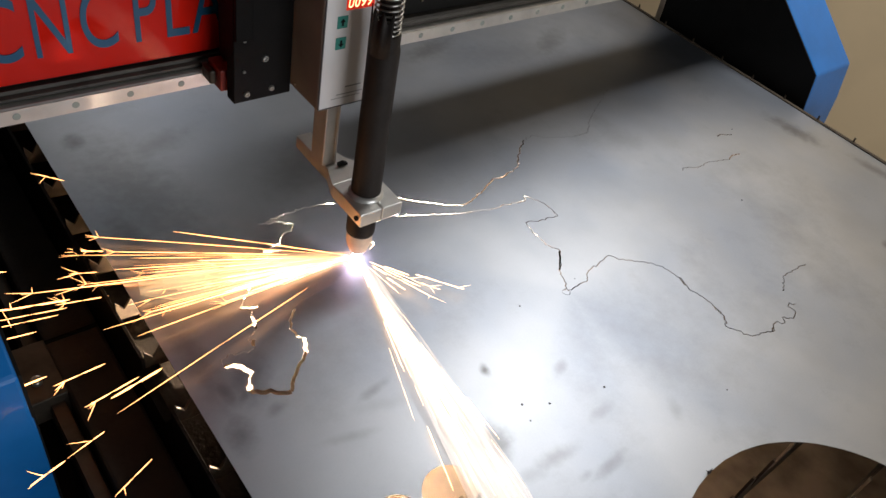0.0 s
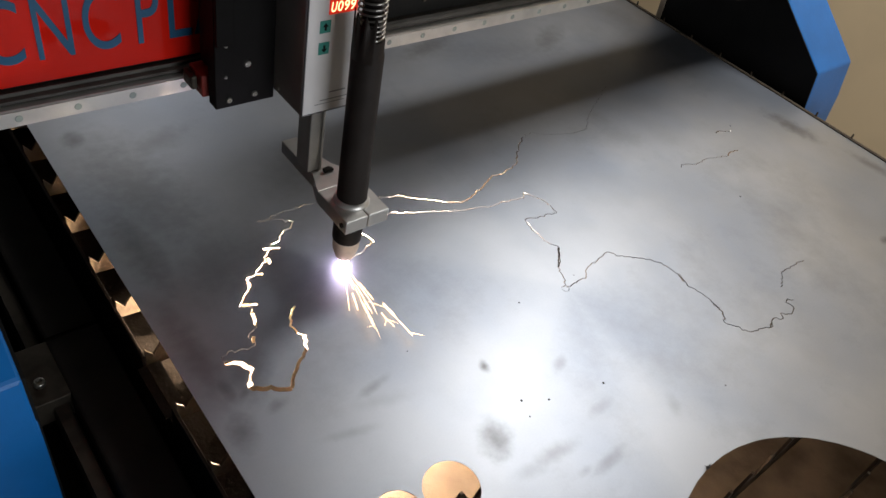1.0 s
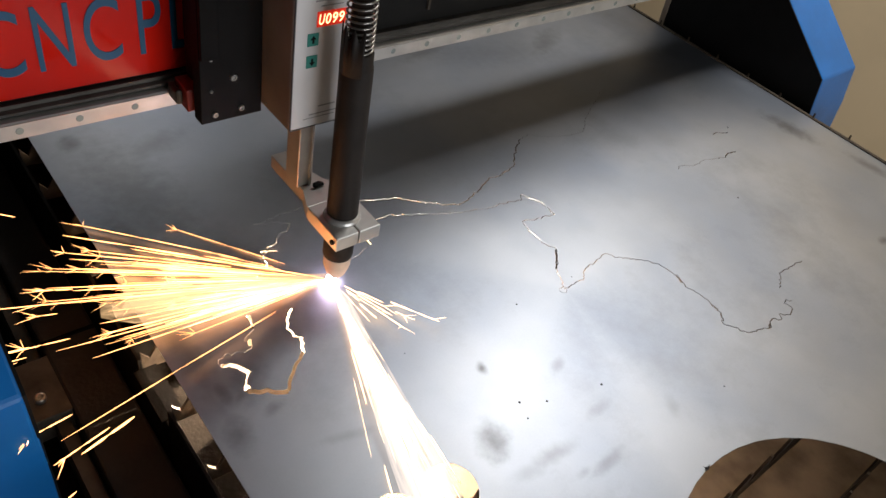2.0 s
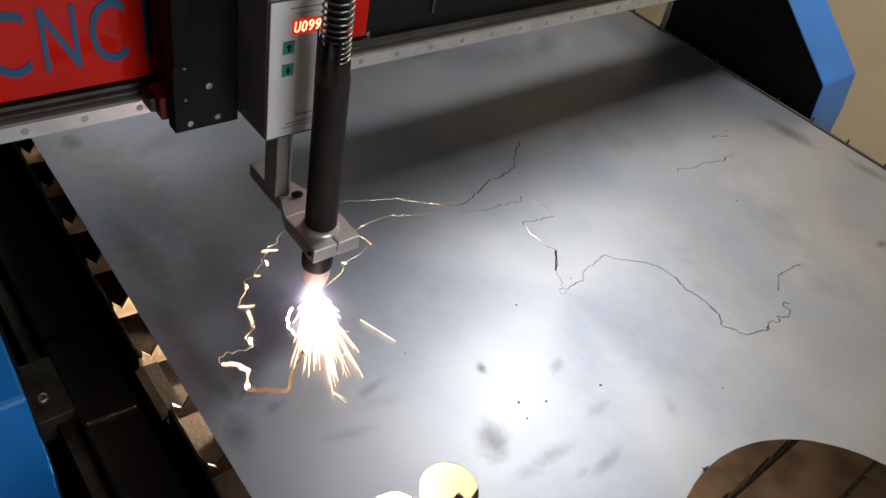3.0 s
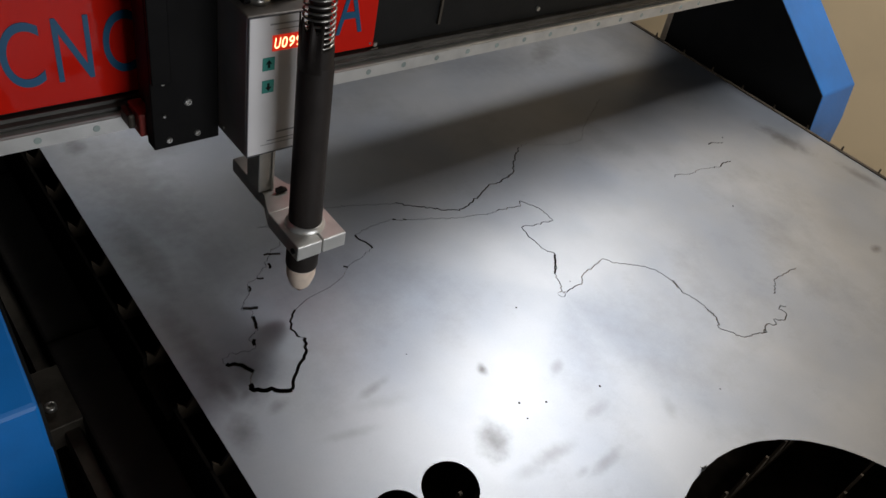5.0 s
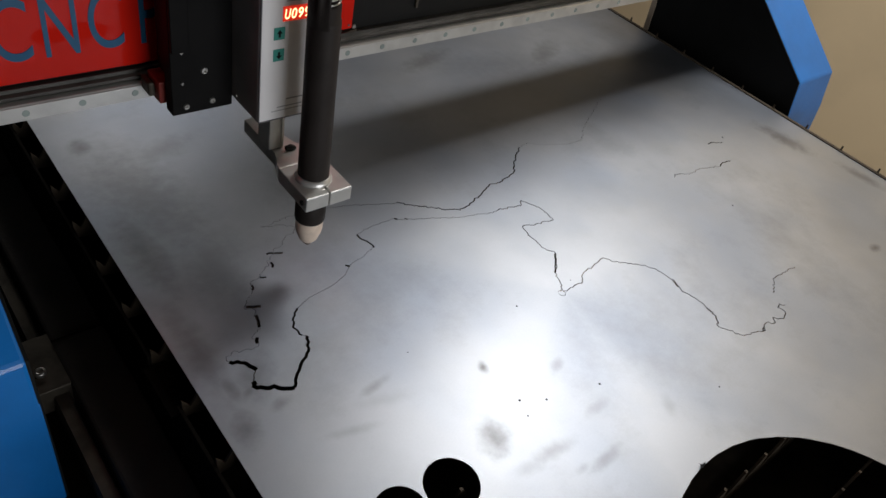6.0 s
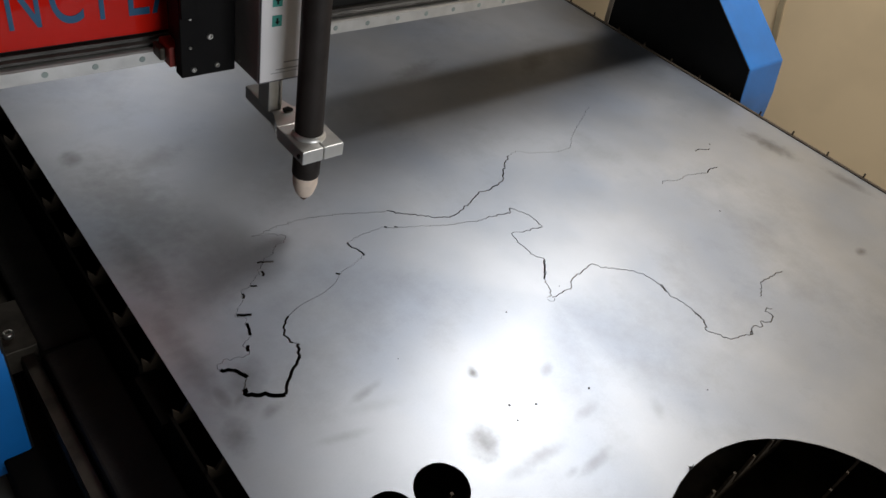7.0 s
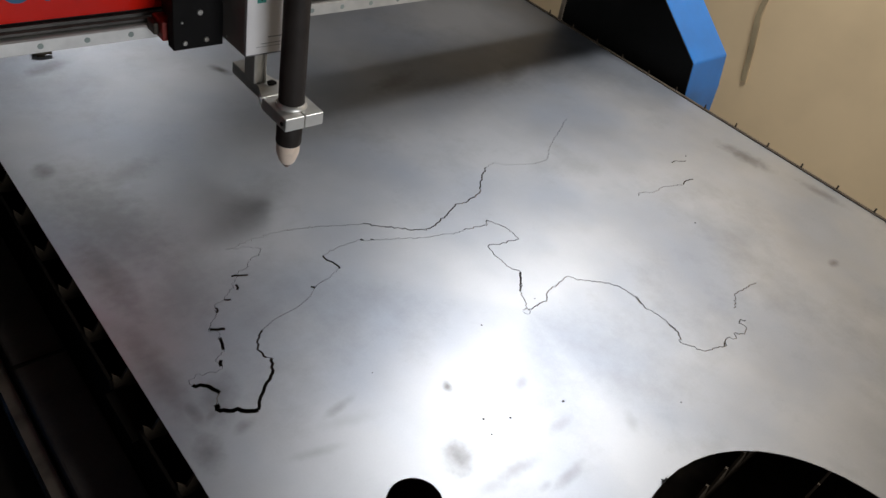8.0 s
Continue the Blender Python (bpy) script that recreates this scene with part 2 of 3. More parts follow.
def letter(name, text, material, parent, x0, x1, z0, z1, y, depth=0.0006, slant=0.0, bold=0.0):
    """One line of writing that faces -y, fitted to its rectangle."""
    cu = bpy.data.curves.new(name, "FONT")
    cu.body, cu.extrude, cu.offset = text, 0.05, bold
    tmp = new(name, cu)
    me = bpy.data.meshes.new_from_object(tmp)
    bpy.data.objects.remove(tmp)
    co = np.empty(len(me.vertices) * 3)
    me.vertices.foreach_get("co", co)
    co = co.reshape(-1, 3)
    lo, hi = co.min(0), co.max(0)
    u, v, w = ((co - lo) / np.maximum(hi - lo, 1e-6)).T
    out = np.stack([x0 + u * (x1 - x0) + slant * (v - 0.5) * (z1 - z0), y - w * depth, z0 + v * (z1 - z0)], 1)
    me.vertices.foreach_set("co", out.ravel())
    me.materials.clear()
    me.materials.append(material)
    ob = new(name, me)
    ob.parent = parent
    return ob


def needle(bm, a, b, r0, r1):
    a, b = Vector(a), Vector(b)
    d = (b - a).normalized()
    u = d.orthogonal().normalized()
    w = d.cross(u)
    rings = []
    for p, r in ((a, r0 * 0.3), (a.lerp(b, 0.25), r0), (a.lerp(b, 0.8), r1), (b, r1 * 0.25)):
        rings.append([bm.verts.new(p + r * (u * math.cos(q) + w * math.sin(q))) for q in (0, 2.1, 4.2)])
    for p, q in zip(rings, rings[1:]):
        for k in range(3):
            bm.faces.new((p[k], p[(k + 1) % 3], q[(k + 1) % 3], q[k]))


# ---- the room ----
def room():
    x0, x1, y0, y1, z0, z1 = -2.8, 1.75, -2.6, 3.4, -0.85, 2.35
    tagged(part("floor", box(x0 - 0.2, x1 + 0.2, y0 - 0.2, y1 + 0.2, z0 - 0.15, z0), CONCRETE), "grey concrete workshop floor", "floor", kind="structure")
    tagged(part("ceiling", box(x0 - 0.2, x1 + 0.2, y0 - 0.2, y1 + 0.2, z1, z1 + 0.15), CEIL), "unseen ceiling, kept dark to cut bounced light", "ceiling", kind="structure")
    # unseen frame, added only to hold the fill light
    w = tagged(new("fill_frame"), "unseen frame added round the front fill light", "window", kind="structure")
    for a in ((-0.77, -0.70, -0.27, 0.97), (0.80, 0.87, -0.27, 0.97), (-0.70, 0.80, -0.27, -0.20), (-0.70, 0.80, 0.90, 0.97)):
        part("fill_frame_bar", box(a[0], a[1], -2.6, -2.54, a[2], a[3], 0.004), CEIL, w)
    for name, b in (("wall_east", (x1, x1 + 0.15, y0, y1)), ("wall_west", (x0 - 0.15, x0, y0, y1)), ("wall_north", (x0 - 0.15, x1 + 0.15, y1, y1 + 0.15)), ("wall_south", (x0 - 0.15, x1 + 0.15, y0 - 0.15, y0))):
        tagged(part(name, box(*b, z0, z1), CREAM if name == "wall_east" else GREYWALL), "cream-painted plain workshop wall" if name == "wall_east" else "unseen grey wall, kept dark to cut bounced light", "wall", kind="structure")


room()


# ---- the cutting table ----
SLAT_STEP, SLAT_Y0 = 0.0765, 0.0845
EDGE_L, EDGE_R, SHEET_Y0, SHEET_Y1, THICK = -0.46, 0.767, -0.62, 1.82, 0.0007


def cutting_table():
    table = tagged(new("cutting_table"), "dark steel plasma cutting table with upright support slats", "machine table")
    y0, y1 = SHEET_Y0 - 0.1, SHEET_Y1 + 0.1
    part("tray", box(-0.476, 0.7675, y0, y1, -0.19, -0.18), TANK, table, "rusty slag tray below the slats")
    # the side bars; one bay is set low so the jet lights a bent strip of steel
    part("comb_bar", box(-0.481, -0.477, y0, 0.0865, -0.2, -0.012, 0.0006), FRAME, table)
    part("comb_bar", box(-0.481, -0.477, 0.087, 0.1585, -0.2, -0.040, 0.0006), FRAME, table)
    part("comb_bar", box(-0.481, -0.477, 0.159, y1, -0.2, -0.012, 0.0006), FRAME, table)
    part("comb_bar", box(0.7680, 0.7755, y0, y1, -0.2, 0.0022, 0.0008), RIM, table, "rusty side bar")
    part("bent_strip", prism([(-0.487, -0.027), (-0.4775, -0.026), (-0.463, -0.0265), (-0.463, -0.0285), (-0.478, -0.028), (-0.4875, -0.029)], "y", 0.0875, 0.158), FRAME, table, "bare steel strip bent over the side bar")
    for a, b in ((y0 - 0.004, y0), (y1, y1 + 0.004)):
        part("end_plate", box(-0.477, 0.7675, a, b, -0.2, -0.01), SLAT, table)
    part("side_beam", box(-0.545, -0.485, y0, y1, -0.20, -0.09, 0.004), BEAM_SOOT, table)
    for k in range(5):
        part("beam_joint", box(-0.5445, -0.4855, -0.37 + 0.33 * k, -0.365 + 0.33 * k, -0.0899, -0.0875, 0.0008), FRAME, table)
    part("side_beam", box(0.797, 0.85, y0, y1, -0.26, -0.165, 0.004), FRAME, table)
    part("guide_rail", prism([(-0.566, -0.135), (-0.566, -0.122), (-0.562, -0.118), (-0.566, -0.112), (-0.564, -0.105), (-0.550, -0.105), (-0.548, -0.112), (-0.552, -0.118), (-0.548, -0.122), (-0.548, -0.135)], "y", y0, y1), GREASY, table, "greasy steel linear guide rail")
    part("rail_seat", box(-0.62, -0.547, y0, y1, -0.24, -0.136, 0.003), FRAME, table)
    for x in (-0.6, 0.83):
        for y in (y0 + 0.1, 0.6, y1 - 0.1):
            part("leg", box(x, x + 0.07, y, y + 0.07, -0.85, -0.241, 0.003), FRAME, table)
    part("cross_member", box(-0.6, 0.9, 0.1, 0.16, -0.3, -0.245), FRAME, table)
    part("support_flange", box(-0.4768, -0.408, y0, y1, -0.090, -0.086), FLANGE, table)
    part("support_flange", box(0.70, 0.7675, y0, y1, -0.090, -0.086), FLANGE, table)
    # upright slats with a notched top at each end
    top, low = -THICK - 0.0002, -0.085
    prof = [(-0.425, low), (-0.430, -0.034), (-0.4765, -0.030), (-0.4765, -0.004), (-0.468, -0.016)]
    for k in range(30):
        prof += [(-0.459 + 0.0405 * k, top), (-0.4555 + 0.0405 * k, top), (-0.4340 + 0.0405 * k, -0.042), (-0.4320 + 0.0405 * k, -0.042)]
    prof += [(0.757, top), (0.7665, top), (0.7675, -0.004), (0.7700, -0.004), (0.7720, 0.0110), (0.7765, -0.002), (0.7765, -0.012), (0.7675, -0.014), (0.7675, low)]
    first = part("slat", prism(prof, "y", -0.0015, 0.0015), SLAT, table)
    k0 = math.ceil((SHEET_Y0 - SLAT_Y0) / SLAT_STEP)
    first.location = (0, SLAT_Y0 + SLAT_STEP * k0, 0)
    for k in range(k0 + 1, int((SHEET_Y1 - SLAT_Y0) / SLAT_STEP)):
        s = first.copy()
        scene.collection.objects.link(s)
        s.location = (0, SLAT_Y0 + SLAT_STEP * k, 0)
    return table


cutting_table()


# ---- the sheet with its cuts (millimetres on the sheet, kerf width in millimetres) ----
COAST = [(-193, 277), (-215, 283), (-240, 283), (-258, 280), (-285, 281), (-268, 275), (-255, 271), (-245, 262), (-254, 251), (-267, 249), (-276, 239), (-289, 238), (-298, 228), (-308, 217), (-327, 201), (-342, 198), (-346, 185), (-367, 165), (-357, 157), (-362, 146), (-365, 129), (-379, 123), (-377, 111), (-387, 107), (-406, 115), (-415, 112), (-415, 104)]
NORTH = [(435, 330), (337, 279), (293, 247), (260, 247), (211, 266), (195, 280), (174, 275), (151, 260), (116, 226), (78, 217), (61, 221), (37, 210), (6, 199), (-20, 192), (-52, 213), (-78, 232), (-93, 246)]
MIDDLE = [(-118, 218), (-103, 211), (-82, 201), (-50, 189), (-14, 176), (9, 169), (31, 168), (54, 165), (69, 160), (79, 170), (94, 145), (93, 114), (39, 124), (35, 102), (34, 78), (44, 60), (11, 27), (7, 11), (-4, 4)]
EAST = [(-1, 1), (10, 1), (34, 0), (49, 12), (77, 17), (101, 21), (110, 7), (139, -13), (156, -31), (161, -63), (155, -78), (161, -103), (160, -133), (146, -148), (154, -160), (164, -176), (183, -180), (199, -186), (212, -179), (229, -185), (233, -178), (246, -187), (262, -180), (258, -170), (268, -167), (274, -173)]
OUTLINE = [
    (COAST, 0.55), (NORTH[:7], 0.6), (NORTH[6:], 1.9), (MIDDLE[:7], 0.8), (MIDDLE[6:], 1.4), (EAST, 1.35),
    ([(-415, 104), (-403, 96), (-400, 89), (-396, 81)], 5.0),
    ([(-396, 81), (-402, 76), (-406, 69)], 1.0),
    ([(-406, 69), (-408, 63), (-403, 59), (-399, 55), (-390, 53), (-381, 44), (-373, 41)], 5.6),
    ([(-373, 41), (-362, 55), (-350, 66), (-336, 76), (-325, 95)], 3.6),
    ([(-325, 95), (-330, 99)], 0.8),
    ([(-330, 99), (-333, 114), (-325, 127), (-314, 137)], 2.4),
    ([(-205, 174), (-190, 178), (-175, 183)], 0.45),
]
INLAND = [
    ([(-175, 183), (-176, 194), (-181, 204), (-181, 214)], 2.6),
    ([(-181, 214), (-154, 219), (-118, 218)], 0.6),
    ([(280, -149), (308, -132), (334, -132), (365, -135)], 1.3),
    ([(369, 100), (377, 106), (406, 95), (441, 96), (480, 84)], 1.0),
    ([(480, 84), (492, 89), (514, 87)], 2.0),
    ([(518, 138), (531, 140), (553, 131)], 1.8), ([(566, 139), (569, 143)], 2.0),
    ([(-93, 246), (-113, 251), (-158, 269), (-196, 280)], 0.8),
]
GASHES = [
    ([(-9, 2), (-8, -3), (-3, -5), (1, -2), (1, 3), (-4, 5), (-8, 4)], 0.7), ([(43, 60), (30, 47), (16, 33)], 2.0),
    ([(160, -58), (156, -72)], 2.2), ([(160, -118), (160, -134), (150, -145)], 1.9), ([(197, -186), (205, -182)], 1.9),
    ([(-283, 226), (-302, 233)], 3.2), ([(-304, 218), (-307, 209)], 3.0), ([(-321, 198), (-328, 201)], 2.8), ([(-342, 194), (-345, 186)], 2.6),
    ([(-349, 159), (-364, 166)], 4.2), ([(-360, 150), (-362, 140), (-365, 132)], 3.6), ([(-374, 120), (-378, 112)], 3.8),
    ([(-226, 172), (-222, 168)], 3.0), ([(-104, 213), (-101, 209)], 2.2), ([(-117, 219), (-114, 216)], 2.2),
]
CUTS = OUTLINE + INLAND + GASHES
# the length of kerf that is burnt through while the torch goes along it
FRESH = [(-205, 174), (-218, 171), (-228, 164), (-236, 157), (-260, 149), (-278, 147), (-294, 145), (-314, 137)]
HOLES = [(-0.037, -0.465, 0.199), (-0.3005, -0.136, 0.0292), (-0.3605, -0.1325, 0.0268)]


def wander(points, step, wobble, rng):
    """Metres along a cut, in short steps with a little sideways unsteadiness."""
    out = []
    for (xa, ya), (xb, yb) in zip(points, points[1:]):
        n = max(1, round(math.hypot(xb - xa, yb - ya) / step))
        for k in range(n):
            f = k / n
            j = wobble if k else 0
            out.append(((xa + f * (xb - xa) + rng.uniform(-j, j)) / 1000, (ya + f * (yb - ya) + rng.uniform(-j, j)) / 1000))
    return out + [(points[-1][0] / 1000, points[-1][1] / 1000)]


def ribbon(path, width):
    """Left and right sides of a strip along a path."""
    left, right = [], []
    for k, p in enumerate(path):
        a, b = Vector(path[max(0, k - 1)]), Vector(path[min(len(path) - 1, k + 1)])
        d = (b - a).normalized()
        s = Vector((-d.y, d.x)) * width / 2
        left.append(Vector(p) + s), right.append(Vector(p) - s)
    return left, right


def steel_sheet():
    from mathutils.geometry import delaunay_2d_cdt
    rng = random.Random(5)
    quads, verts, edges = [], [], []

    def ring(pts):
        base = len(verts)
        verts.extend(Vector(p) for p in pts)
        edges.extend((base + k, base + (k + 1) % len(pts)) for k in range(len(pts)))

    ring([(EDGE_L, SHEET_Y0), (EDGE_R, SHEET_Y0), (EDGE_R, SHEET_Y1), (EDGE_L, SHEET_Y1)])
    for points, mm in CUTS + [(FRESH, 0.55)]:
        path = wander(points, 4, 0.0 if points is FRESH else 2.5 if points is COAST else 2.1 if mm < 2.0 else 1.4, rng)
        left, right = ribbon(path, mm / 1000)
        for k in range(len(path) - 1):
            quads.append([left[k], left[k + 1], right[k + 1], right[k]])
            ring(quads[-1])
    for x, y, r in HOLES:
        ring([(x + r * math.cos(2 * math.pi * k / 96), y + r * math.sin(2 * math.pi * k / 96)) for k in range(96)])
    v, _, f, *_ = delaunay_2d_cdt(verts, edges, [], 0, 1e-6)
    v = np.array([tuple(p) for p in v])
    f = np.array([t for t in f if len(t) == 3])
    c = v[f].mean(1)
    cut = np.zeros(len(f), bool)
    for q in quads:
        q = np.array([tuple(p) for p in q])
        s = [np.cross(q[(k + 1) % 4] - q[k], c - q[k]) for k in range(4)]
        cut |= (np.all([a >= 0 for a in s], 0) | np.all([a <= 0 for a in s], 0))
    for x, y, r in HOLES:
        cut |= np.hypot(c[:, 0] - x, c[:, 1] - y) < r * 0.9985
    f = f[~cut]
    count = len(v)
    tally = {}
    for a, b, d in f:
        for e in ((a, b), (b, d), (d, a)):
            tally[e] = tally.get(e, 0) + 1
    faces = [tuple(t) for t in f] + [tuple(t[::-1] + count) for t in f]
    faces += [(a, a + count, b + count, b) for a, b in tally if (b, a) not in tally]
    me = bpy.data.meshes.new("steel_sheet")
    me.from_pydata([(x, y, 0) for x, y in v] + [(x, y, -THICK) for x, y in v], [], [tuple(int(i) for i in t) for t in faces])
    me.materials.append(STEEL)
    return tagged(new("steel_sheet", me), "large grey steel sheet with a map outline cut into it", "steel sheet")


steel_sheet()


def slag_beads():
    """Short lengths of metal that fill the fresh kerf and drop as the torch passes."""
    made = []
    path = wander(FRESH, 6, 0, random.Random(1))
    for p, q in zip(path, path[1:]):
        left, right = ribbon([p, q], 0.00053)
        quad = [left[0], left[1], right[1], right[0]]
        bead = part("kerf_bead", prism([tuple(a) for a in quad], "z", -THICK, -0.0002), STEEL)
        tagged(bead, "sliver of steel burnt out of the fresh cut", "slag", "slivers of the fresh cut")
        made.append((bead, q))
    return made


BEADS = slag_beads()


def spatter():
    """Hardened drops of slag and a lost clip on the sheet."""
    rng = random.Random(21)
    for x, y, r in ((-0.075, 0.012, 0.0013), (0.402, 0.005, 0.0015), (-0.171, -0.097, 0.0016), (-0.143, -0.112, 0.0014), (-0.177, -0.117, 0.0011), (-0.071, -0.129, 0.0016), (0.024, 0.012, 0.0009), (-0.24, 0.02, 0.0008), (0.06, -0.21, 0.001)):
        r *= 0.8
        prof = [(r * 1.25, 0.0), (r, r * 0.35), (r * 0.4, r * 0.6)]
        bm = lathe(prof, 0, 0, 9)
        for v in bm.verts:
            v.co.x *= rng.uniform(0.8, 1.2)
        drop = part("slag_drop", bm, SOOT)
        drop.matrix_basis = pose(x, y, 0, 0, 0, rng.uniform(0, 360))
        tagged(drop, "small dark drop of hardened slag on the sheet", "slag", "slag drops")
    # a ragged burr on the rim of the large hole
    bm = bmesh.new()
    for k in range(9):
        a = radians(rng.uniform(20, 160))
        needle(bm, (0, 0, 0.0005), (0.007 * math.cos(a) * rng.uniform(0.4, 1), 0.006 * math.sin(a) * rng.uniform(0.4, 1), rng.uniform(0.001, 0.006)), 0.0010, 0.0004)
    burr = part("slag_burr", bm, SOOT)
    burr.matrix_basis = pose(-0.0535, -0.2675, 0.0)
    tagged(burr, "ragged dark slag burr on the rim of the large hole", "slag")
    clip = tagged(new("pipe_clip"), "small dark metal pipe clip lying on the sheet", "clip")
    clip.matrix_basis = pose(-0.319, 0.833, 0.0, 0, 0, -14)
    part("barrel", lathe([(0.0035, -0.015), (0.0042, -0.014), (0.0042, 0.005), (0.0032, 0.006), (0.0032, 0.015)], 0, 0, 18), GREASY, clip).matrix_basis = pose(0, 0, 0.0042, 0, 90)
    part("tab", box(-0.008, 0.004, -0.008, 0.008, 0.0, 0.001, 0.0004), GREASY, clip)


spatter()


def wall_strap():
    s = tagged(new("hanging_strap"), "dull tan strap hanging against the cream wall", "strap")
    bm = prism([(0.572, -0.30), (0.588, -0.302), (0.612, -0.20), (0.640, -0.10), (0.652, 0.10), (0.654, 0.60), (0.640, 0.60), (0.636, 0.10), (0.624, -0.09), (0.596, -0.19)], "x", 1.742, 1.7495, 0.001)
    part("webbing", bm, STRAP, s)


wall_strap()


# ---- the gantry: beam, rail, sign and two end towers ----
def gantry_frame():
    g = tagged(new("gantry"), "black gantry beam with blue end towers over the sheet", "gantry")
    part("beam", box(-0.589, 0.799, 0.3025, 0.42, 0.19, 0.50, 0.002), BLACK, g, "black powder-coated beam")
    part("guide_rail", prism([(0.284, 0.184), (0.284, 0.199), (0.2862, 0.2012), (0.302, 0.2022), (0.302, 0.184)], "x", -0.588, 0.798), ALU, g, "bright steel linear guide rail")
    part("rail_crown", prism([(0.2925, 0.2023), (0.2905, 0.2045), (0.2905, 0.2075), (0.2945, 0.2095), (0.2945, 0.2135), (0.302, 0.2135), (0.302, 0.2023)], "x", -0.588, 0.798), SHADED_RAIL, g, "running edge of the rail, coloured dark for the beam's shade")
    part("rail_lip", box(-0.588, 0.798, 0.2838, 0.2846, 0.1982, 0.1998), ALU, g)
    for k in range(26):
        part("rail_plug", disc_y(-0.5655 + 0.0531 * k, 0.2842, 0.192, 0.0036, 0.0007), HOLECAP, g)
    part("fixing_bracket", prism([(-0.142, 0.2105), (-0.122, 0.2105), (-0.122, 0.216), (-0.134, 0.214)], "y", 0.296, 0.3022, 0.0006), GREASY, g)
    part("screw", disc_y(-0.1255, 0.2995, 0.2185, 0.003, 0.002), CHROME, g)
    part("screw", disc_y(0.155, 0.3022, 0.226, 0.0035, 0.003), CHROME, g)
    part("cable_tie", box(-0.03, -0.0265, 0.299, 0.3022, 0.23, 0.42), GREASY, g)
    side = [(0.068, -0.16), (0.085, -0.01), (0.0975, 0.060), (0.258, 0.18), (0.40, 0.284), (0.45, 0.52), (0.56, 0.52), (0.475, 0.054), (0.462, -0.16)]
    for x, out in ((0.80, 0.935), (-0.59, -0.727)):
        lo, hi = min(x, out), max(x, out)
        t = part("tower", prism(side, "x", lo, hi, 0.004), BLUE, g, "blue enamelled end tower with a kinked front")
        inset = [(y + (0.001 if k < 6 else -0.006), z) for k, (y, z) in enumerate(side)]
        d = -0.002 if x > 0 else 0.002
        part("cover_panel", prism(inset, "x", x + d, x + (0.001 if x > 0 else -0.001)), BLACK, t, "black inner cover")
        if x > 0:
            part("rear_flange", prism([(0.462, -0.16), (0.475, 0.054), (0.56, 0.52), (0.546, 0.52), (0.4625, 0.052), (0.4495, -0.16)], "x", x - 0.0034, x - 0.0024), PRIMER, t, "unpainted tan rear flange")
    part("bearing_block", box(-0.588, -0.522, 0.178, 0.262, -0.13, -0.092, 0.002), GREASY, g, "greasy bearing block on the side rail")
    bm = lathe([(0.006, -0.0925), (0.006, -0.087), (0.0048, -0.086), (0.003, -0.086), (0.003, -0.09)], -0.568, 0.205, 20)
    part("socket_screw", bm, CHROME, g)
    sign = part("sign", box(-0.585, -0.1285, 0.2985, 0.3022, 0.2165, 0.46, 0.0008), RED, g, "red acrylic sign with blue lettering")
    for ch, x, w in (("C", -0.5260, 0.034), ("N", -0.4815, 0.0315), ("C", -0.4395, 0.033), ("P", -0.390, 0.0225), ("L", -0.3585, 0.0235), ("A", -0.332, 0.036), ("S", -0.288, 0.031), ("M", -0.248, 0.048), ("A", -0.1845, 0.036)):
        letter("letter", ch, TEAL, sign, x, x + w, 0.2395, 0.3020, 0.2984, 0.0008, bold=0.001)
    part("screw", disc_y(-0.1335, 0.2983, 0.2215, 0.0016, 0.0008), INK, sign)
    return g


GANTRY = gantry_frame()


